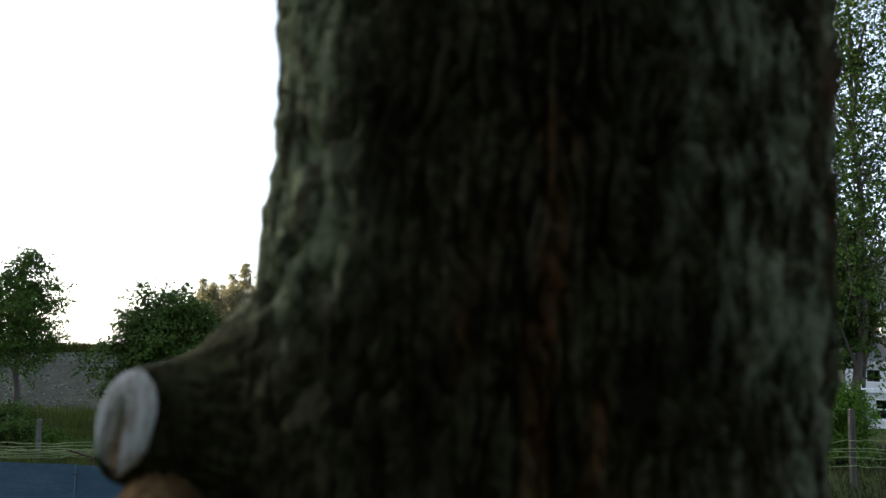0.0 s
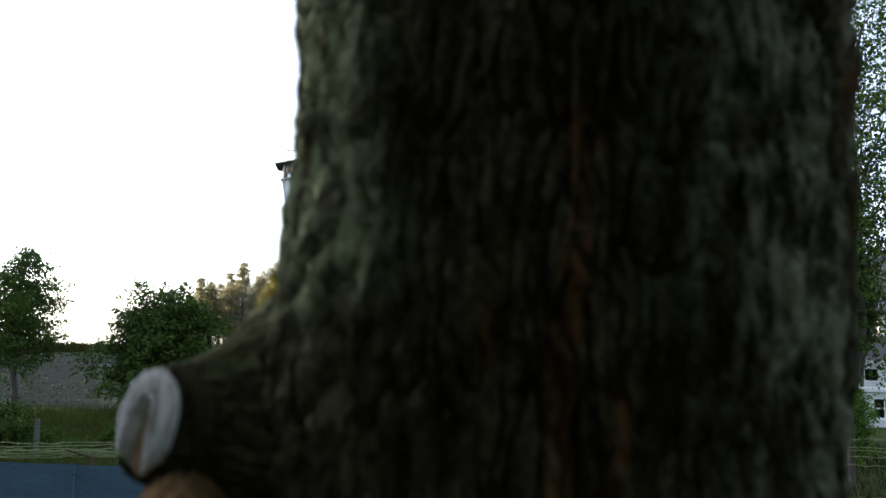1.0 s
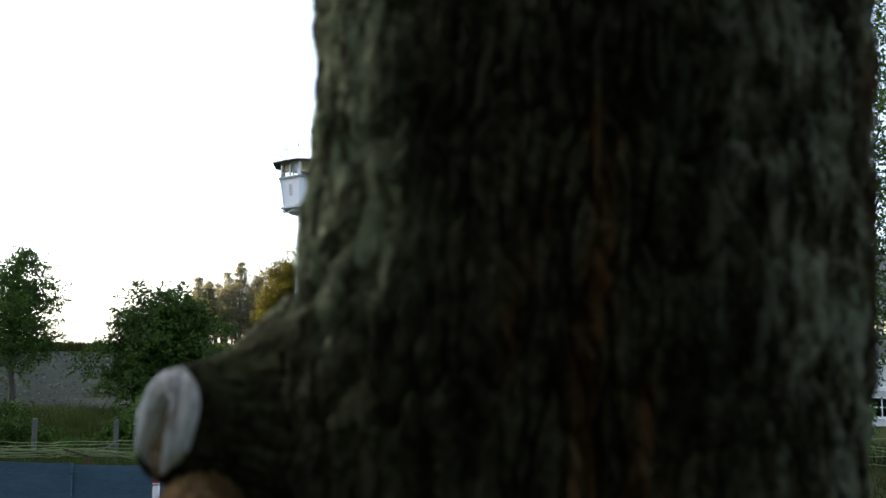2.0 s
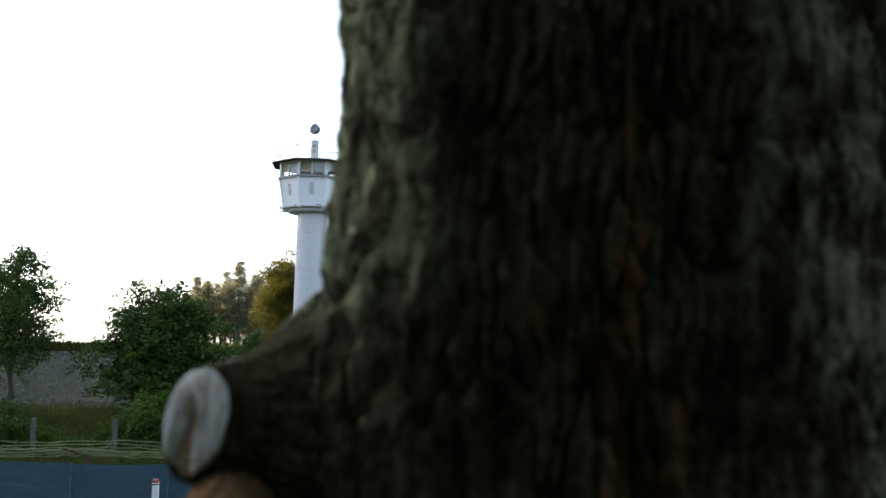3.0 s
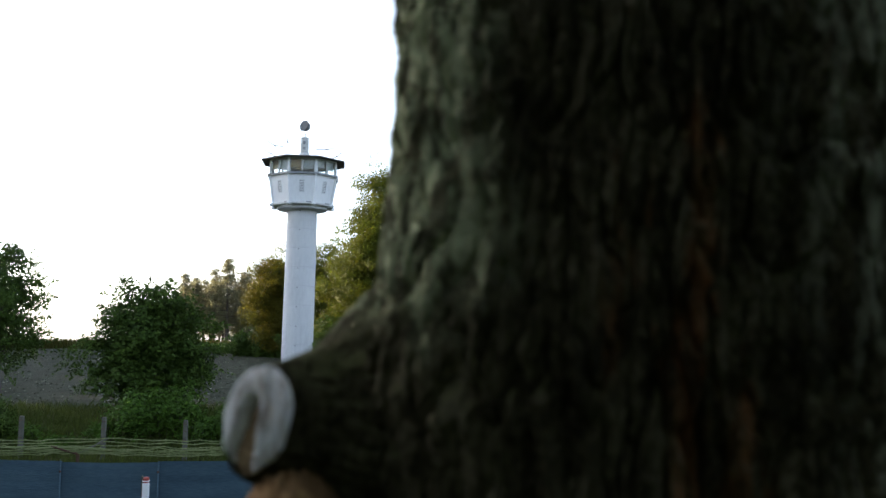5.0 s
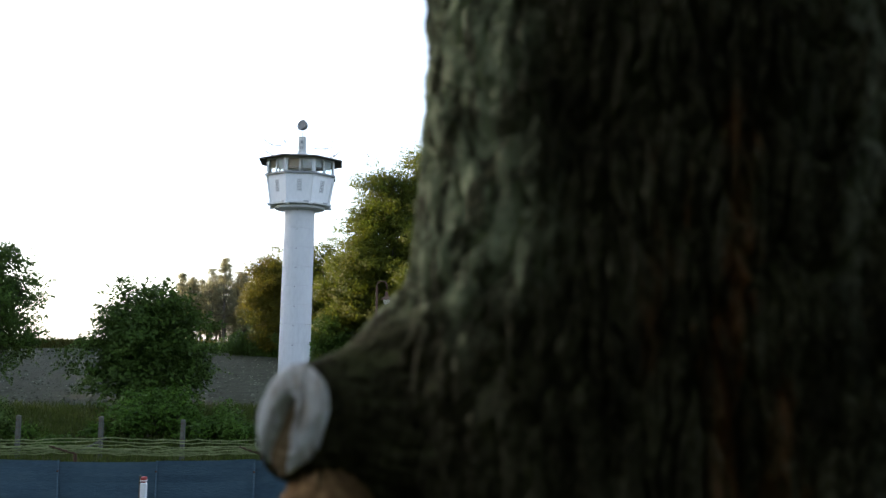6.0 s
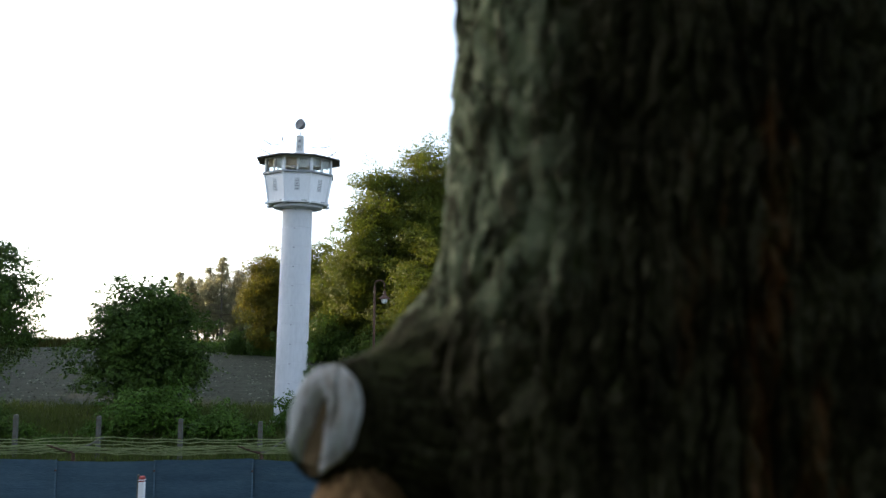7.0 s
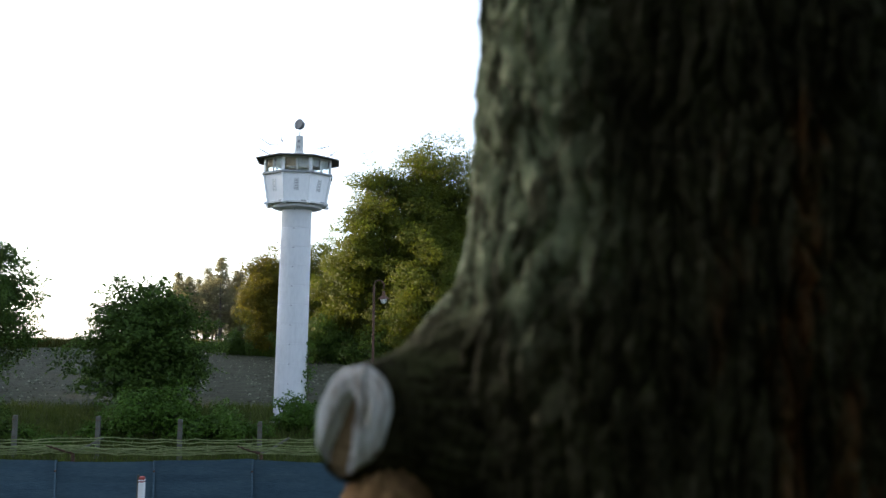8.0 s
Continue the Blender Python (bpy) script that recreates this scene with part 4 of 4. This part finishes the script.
broadleaf("tree", 0.8, 67.0, 18.2, 11.5, LEAF_OAK, "tallest golden green broadleaf tree", seed=45, base=0.05, twigs=3600, per=46, leaf=0.15, sigma=0.26, clump=0.95, fill=0.12, sprays=0.07, trunk=0.32, blobs=20, group=WOOD)
broadleaf("tree", 5.4, 65.0, 17.2, 10.5, LEAF_OAK, "tall broadleaf tree with golden edges", seed=46, base=0.05, twigs=3000, per=46, leaf=0.15, sigma=0.26, clump=0.95, fill=0.12, sprays=0.07, trunk=0.3, blobs=18, group=WOOD)
broadleaf("tree", 1.2, 61.0, 10.0, 8.5, LEAF_OAK, "lower green tree in front of tall ones", seed=47, base=0.04, twigs=1620, per=46, leaf=0.15, sigma=0.26, clump=0.95, fill=0.12, sprays=0.07, trunk=0.2, blobs=14, group=WOOD)
broadleaf("tree", 9.0, 66.0, 15.0, 7.0, LEAF_OAK, "tall broadleaf tree with golden edges", seed=48, base=0.05, twigs=1215, per=46, leaf=0.15, sigma=0.26, clump=0.95, fill=0.12, sprays=0.07, trunk=0.3, blobs=16, group=WOOD)




for i, (x, y, h, w) in enumerate(((-16.4, 77, 3.0, 4.5), (-10.6, 73, 3.6, 5.0), (-7.4, 66, 4.2, 4.5), (-3.6, 63, 3.4, 5.0), (1.0, 64, 3.8, 5.5), (5.6, 62, 3.6, 5.0))):
    shrub("bush", x, y, h, w, LEAF_BUSH, "dark thicket under the trees behind the field", 400 + i, twigs=520, per=18, leaf=0.2, sigma=0.3, group="thicket under the far trees")


# trees added out of view along the field's side, to keep the low sun off field and tower
for i, (x, y, h) in enumerate(((-60, 30, 20), (-61, 37, 21), (-62, 44, 21), (-63, 51, 21), (-64, 58, 29), (-65, 65, 30), (-66, 72, 28), (-66, 79, 22), (-67, 86, 20), (-68, 93, 17), (-69, 100, 15.5), (-70, 107, 14.5))):
    broadleaf("tree", x, y, h, 9.0, LEAF_DARK, "dense dark unseen broadleaf tree, added to shade field and tower", seed=300 + i, base=0.02, twigs=800, per=14, leaf=0.5, sigma=0.5, trunk=0.3, blobs=14, group="trees beside the field")


def pine(x, y, height, seed, bare=0.45):
    rng = np.random.default_rng(seed)
    z = gz(x, y)
    root = thing("pine_tree", Matrix.Translation((x, y, z - 0.1)), "tall hazy pine with a bare lower trunk", "tree", "pines on the skyline")
    bm = bmesh.new()
    tube(bm, [(rng.normal() * 0.06 * (k > 0), rng.normal() * 0.06, height * k / 6) for k in range(7)], [0.17 * (1.1 - k / 6) + 0.015 for k in range(7)], 7)
    part("trunk", bm, TRUNK, root)
    bm = bmesh.new()
    pts = []
    zz = bare * height
    while zz < height * 0.99:
        t = (zz / height - bare) / (1 - bare)
        reach = (0.15 + 2.9 * (1 - t) ** 0.95 * min(1, 0.5 + 3 * t)) * rng.uniform(0.6, 1.15)
        for k in range(4):
            a = rng.uniform(0, 6.28)
            e = Vector((reach * math.cos(a), reach * math.sin(a), zz + reach * rng.uniform(-0.15, 0.35)))
            tube(bm, [(0, 0, zz), e], [0.03, 0.01], 4)
            for q in (0.45, 0.7, 0.9, 1.02):
                c = Vector((0, 0, zz)).lerp(e, q)
                pts.append(np.array(c) + rng.normal(size=(15, 3)) * (0.26, 0.26, 0.15))
        zz += height * rng.uniform(0.02, 0.045)
    part("branchwork", bm, TRUNK, root)
    leaf_mesh("crown", np.concatenate(pts), 0.17, NEEDLE, rng, root)


rng = np.random.default_rng(77)
for i, (x, h) in enumerate(((-33.0, 8.2), (-31.9, 9.4), (-30.6, 8.3), (-29.2, 8.8), (-28.2, 10.2), (-27.1, 11.8), (-26.2, 10.8), (-25.2, 10.2), (-24.2, 10.0), (-23.1, 11.0), (-22.2, 10.3), (-21.2, 10.2), (-20.0, 9.8), (-18.8, 9.2))):
    pine(x, 110 + rng.uniform(-3, 4), h, 100 + i, rng.uniform(0.18, 0.36))
for i in range(16):
    pine(-34 + i * 1.05 + rng.uniform(-0.4, 0.4), 117 + rng.uniform(-2, 4), rng.uniform(8.0, 10.0), 200 + i, rng.uniform(0.08, 0.3))

# right-hand tall tree over the house
broadleaf("tree", 12.2, 24.0, 15.5, 6.6, LEAF_BUSH, "tall dark tree with loose drooping foliage before the house", seed=51, base=0.12, twigs=1000, per=34, leaf=0.12, sigma=0.16, trunk=0.12, blobs=26, clump=0.45, fill=0.1, sprays=0.25)


broadleaf("tree", 11.75, 25.0, 6.8, 3.6, LEAF_BUSH, "dark low-hanging tree before the house", seed=53, base=0.34, twigs=1300, per=24, leaf=0.12, sigma=0.16, trunk=0.07, blobs=10)


# strips of crop and grass
def tufts(name, label, n, place, height, width, mat, seed):
    rng = np.random.default_rng(seed)
    x, y = place(rng, n)
    z = ground_z(x, y) - 0.03
    h = height * rng.uniform(0.5, 1.2, n)
    a = rng.uniform(0, 6.28, n)
    dx, dy = np.cos(a) * width / 2, np.sin(a) * width / 2
    lx, ly = rng.normal(size=n) * 0.25 * h, rng.normal(size=n) * 0.25 * h
    v = np.stack([np.stack([x - dx, y - dy, z], 1), np.stack([x + dx, y + dy, z], 1), np.stack([x + dx * 0.6 + lx * 0.5, y + dy * 0.6 + ly * 0.5, z + h * 0.6], 1), np.stack([x + lx, y + ly, z + h], 1)], 1).reshape(-1, 3)
    return tagged(mesh_object(name, v, np.arange(n * 4).reshape(n, 4), mat), label, name.replace("_", " "), kind="stuff")


def crop_line(r, n):
    x = r.uniform(-75, 12, n)
    return x, 87.5 + r.uniform(-0.8, 3.5, n) - 21 * np.clip((x + 24) / 20, 0, 1)


def weed_line(r, n):
    x = r.uniform(-30, 12, n)
    return x, 85.5 + r.uniform(-1.0, 2.0, n) - 21 * np.clip((x + 24) / 20, 0, 1)


tufts("crop_strip", "tall yellow-green crop along the field's far edge", 26000, crop_line, 1.0, 0.14, CROP, 61)
tufts("undergrowth", "dark weeds and brambles at the wood's edge", 16000, weed_line, 0.8, 0.14, LEAF_BUSH, 66)
tufts("bank_grass", "long dry grass and weeds on the bank", 30000, lambda r, n: (r.uniform(-24, 2, n), r.uniform(24, 37.6, n)), 0.42, 0.03, GRASS, 62)
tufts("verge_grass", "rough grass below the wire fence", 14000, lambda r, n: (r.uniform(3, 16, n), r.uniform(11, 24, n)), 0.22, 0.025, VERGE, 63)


def clods():
    rng = np.random.default_rng(64)
    n = 9000
    x, y = rng.uniform(-45, 12, n), 38.5 + 47 * rng.uniform(0, 1, n) ** 1.5
    z = ground_z(x, y) + 0.0
    s = rng.uniform(0.025, 0.085, n) * (1 + (rng.uniform(0, 1, n) > 0.97))
    base = np.array([(1, 0, 0), (-0.5, 0.87, 0), (-0.5, -0.87, 0), (0.1, 0.1, 0.8)])
    a = rng.uniform(0, 6.28, n)
    ca, sa = np.cos(a)[:, None], np.sin(a)[:, None]
    v = np.stack([x[:, None] + s[:, None] * (base[:, 0] * ca - base[:, 1] * sa) * 1.3, y[:, None] + s[:, None] * (base[:, 0] * sa + base[:, 1] * ca), z[:, None] + s[:, None] * base[:, 2] + 0 * ca], -1).reshape(-1, 3)
    k = np.arange(n)[:, None] * 4
    f = np.concatenate([k + (0, 1, 3), k + (1, 2, 3), k + (2, 0, 3)])
    tagged(mesh_object("soil_clods", v, f, SOIL_CLOD), "grey clods and stones on the ploughed field", "clods", kind="stuff")


clods()


# ---- house beyond the wire fence ----
def house():
    x0, y0, zg = 18.5, 38.0, -2.9
    root = thing("house", pose(x0, y0, zg, 0, 0, -27), "white rendered farmhouse with dark slate roofs", "house")
    L = 12.0
    zw, z1, zu, ze = 3.12, 4.25, 5.30, 8.45
    # front wall with openings through it, in storey-high pieces
    holes = [(0.88, 2.28, 1.40, 2.80), (1.15, 0.58, 2.60, 1.52), (4.2, 0.58, 5.4, 1.52), (4.4, 2.28, 4.94, 2.80)]
    xs = sorted({0, L, *[h[0] for h in holes], *[h[2] for h in holes]})
    zs = sorted({0, zw, *[h[1] for h in holes], *[h[3] for h in holes]})
    bm = bmesh.new()
    for a, b in zip(xs, xs[1:]):
        for c, d in zip(zs, zs[1:]):
            if not any(h[0] <= a and b <= h[2] and h[1] <= c and d <= h[3] for h in holes):
                box(bm, a, 0, c, b, 0.3, d)
    bmesh.ops.remove_doubles(bm, verts=bm.verts, dist=0.0005)
    part("wall", bm, PLASTER, root)
    for n, dims in (("side_wall", (0, 0.3, 0, 0.3, 8, zw)), ("side_wall", (L - 0.3, 0.3, 0, L, 8, zw)), ("back_wall", (0.3, 7.7, 0, L - 0.3, 8, zw)), ("upper_wall", (1.6, 2.0, zw, L, 2.3, zu + 0.3)), ("side_wall", (1.6, 2.3, zw, 1.9, 8, zu + 0.3))):
        boxed(n, dims, PLASTER, root, bevel=0)
    # thin near-black sheet behind the openings, in place of shaded rooms
    boxed("room_shade_sheet", (0.31, 0.6, 0.02, L - 0.31, 0.64, zw - 0.05), ROOM_SHADE_DARK_FRAME, root, "near-black sheet standing in for the rooms' shade", bevel=0)
    boxed("cornice", (-0.1, -0.14, 1.78, L + 0.1, -0.002, 1.98), FRAME_GREY, root, bevel=0.02)
    boxed("eaves_board", (-0.15, -0.28, zw - 0.05, L + 0.15, -0.2, zw + 0.06), PLASTER, root, bevel=0.01)
    for h in holes:
        bm = bmesh.new()
        w = 0.06
        box(bm, h[0], 0.08, h[1], h[0] + w, 0.14, h[3])
        box(bm, h[2] - w, 0.08, h[1], h[2], 0.14, h[3])
        box(bm, h[0] + w, 0.08, h[1], h[2] - w, 0.14, h[1] + w)
        box(bm, h[0] + w, 0.08, h[3] - w, h[2] - w, 0.14, h[3])
        if h[2] - h[0] > 1:
            for q in (1 / 3, 2 / 3):
                x = h[0] + (h[2] - h[0]) * q
                box(bm, x - 0.02, 0.085, h[1] + w, x + 0.02, 0.135, h[3] - w)
            z = (h[1] + h[3]) / 2
            box(bm, h[0] + w, 0.09, z - 0.02, h[2] - w, 0.13, z + 0.02)
        win = part("window", bm, WHITE_PAINT if h[2] - h[0] > 1 else ROOM_SHADE_DARK_FRAME, root)
        bm = bmesh.new()
        box(bm, h[0] + w, 0.105, h[1] + w, h[2] - w, 0.115, h[3] - w)
        part("pane", bm, GLASS, win)
        boxed("sill", (h[0] - 0.05, -0.06, h[1] - 0.06, h[2] + 0.05, -0.002, h[1]), FRAME_GREY, win, bevel=0.008)
    bm = bmesh.new()
    vs = [bm.verts.new(p) for p in ((-0.2, -0.3, zw), (L + 0.2, -0.3, zw), (L + 0.2, 2.0, z1 + 0.05), (-0.2, 2.0, z1 + 0.05))]
    bm.faces.new(vs)
    bmesh.ops.solidify(bm, geom=bm.faces[:], thickness=0.09)
    part("lean_to_roof", bm, SLATE, root, "grey slate lean-to roof")
    boxed("flashing", (-0.2, 1.93, z1 + 0.06, L + 0.2, 1.998, z1 + 0.16), WHITE_PAINT, root, bevel=0.01)
    bm = bmesh.new()
    a = [bm.verts.new(p) for p in ((0.7, 1.6, zu), (L + 0.4, 1.6, zu), (L + 0.4, 5.0, ze), (0.7, 5.0, ze))]
    b = [bm.verts.new(p) for p in ((0.7, 8.4, zu), (L + 0.4, 8.4, zu))]
    bm.faces.new(a)
    bm.faces.new((a[3], a[2], b[1], b[0]))
    bm.faces.new((a[0], a[3], b[0]))
    bm.faces.new((a[1], b[1], a[2]))
    part("roof", bm, SLATE, root, "dark steep slate roof")
    for h in (3.2, 6.2):
        bm = bmesh.new()
        box(bm, h, 1.93, zw + 1.2, h + 0.9, 1.998, zw + 1.95)
        part("window", bm, FRAME_GREY, root)
    bm = bmesh.new()
    tube(bm, [(1.95, 1.85, zu), (1.95, 1.9, z1 + 0.2)], 0.05, 8)
    part("downpipe", bm, FRAME_GREY, root)


house()


# unseen hedges added behind and beside the camera: they close the garden and shade the trunk
def hedge(m, length, height, seed):
    rng = np.random.default_rng(seed)
    root = thing("hedge", m, "tall dense dark green hedge, added unseen to shade the trunk", "hedge", "garden hedges")
    bm = bmesh.new()
    box(bm, -length / 2, -0.4, -0.6, length / 2, 0.4, height - 0.15, bevel=0.2)
    part("core", bm, LEAF_DARK, root)
    n = int(1250 * length)
    p = np.stack([rng.uniform(-length / 2 - 0.2, length / 2 + 0.2, n), rng.normal(size=n) * 0.1 + rng.choice((-0.5, 0.5), n), rng.uniform(0.05, height, n)], 1)
    leaf_mesh("foliage", p, 0.1, LEAF_DARK, rng, root)


hedge(pose(0, -2.6, -0.05), 15.0, 4.3, 90)
hedge(pose(-7.7, 3.8, -0.6, 0, 0, 90), 12.6, 4.5, 91)
hedge(pose(7.2, 1.2, -0.3, 0, 0, 90), 7.0, 3.8, 92)
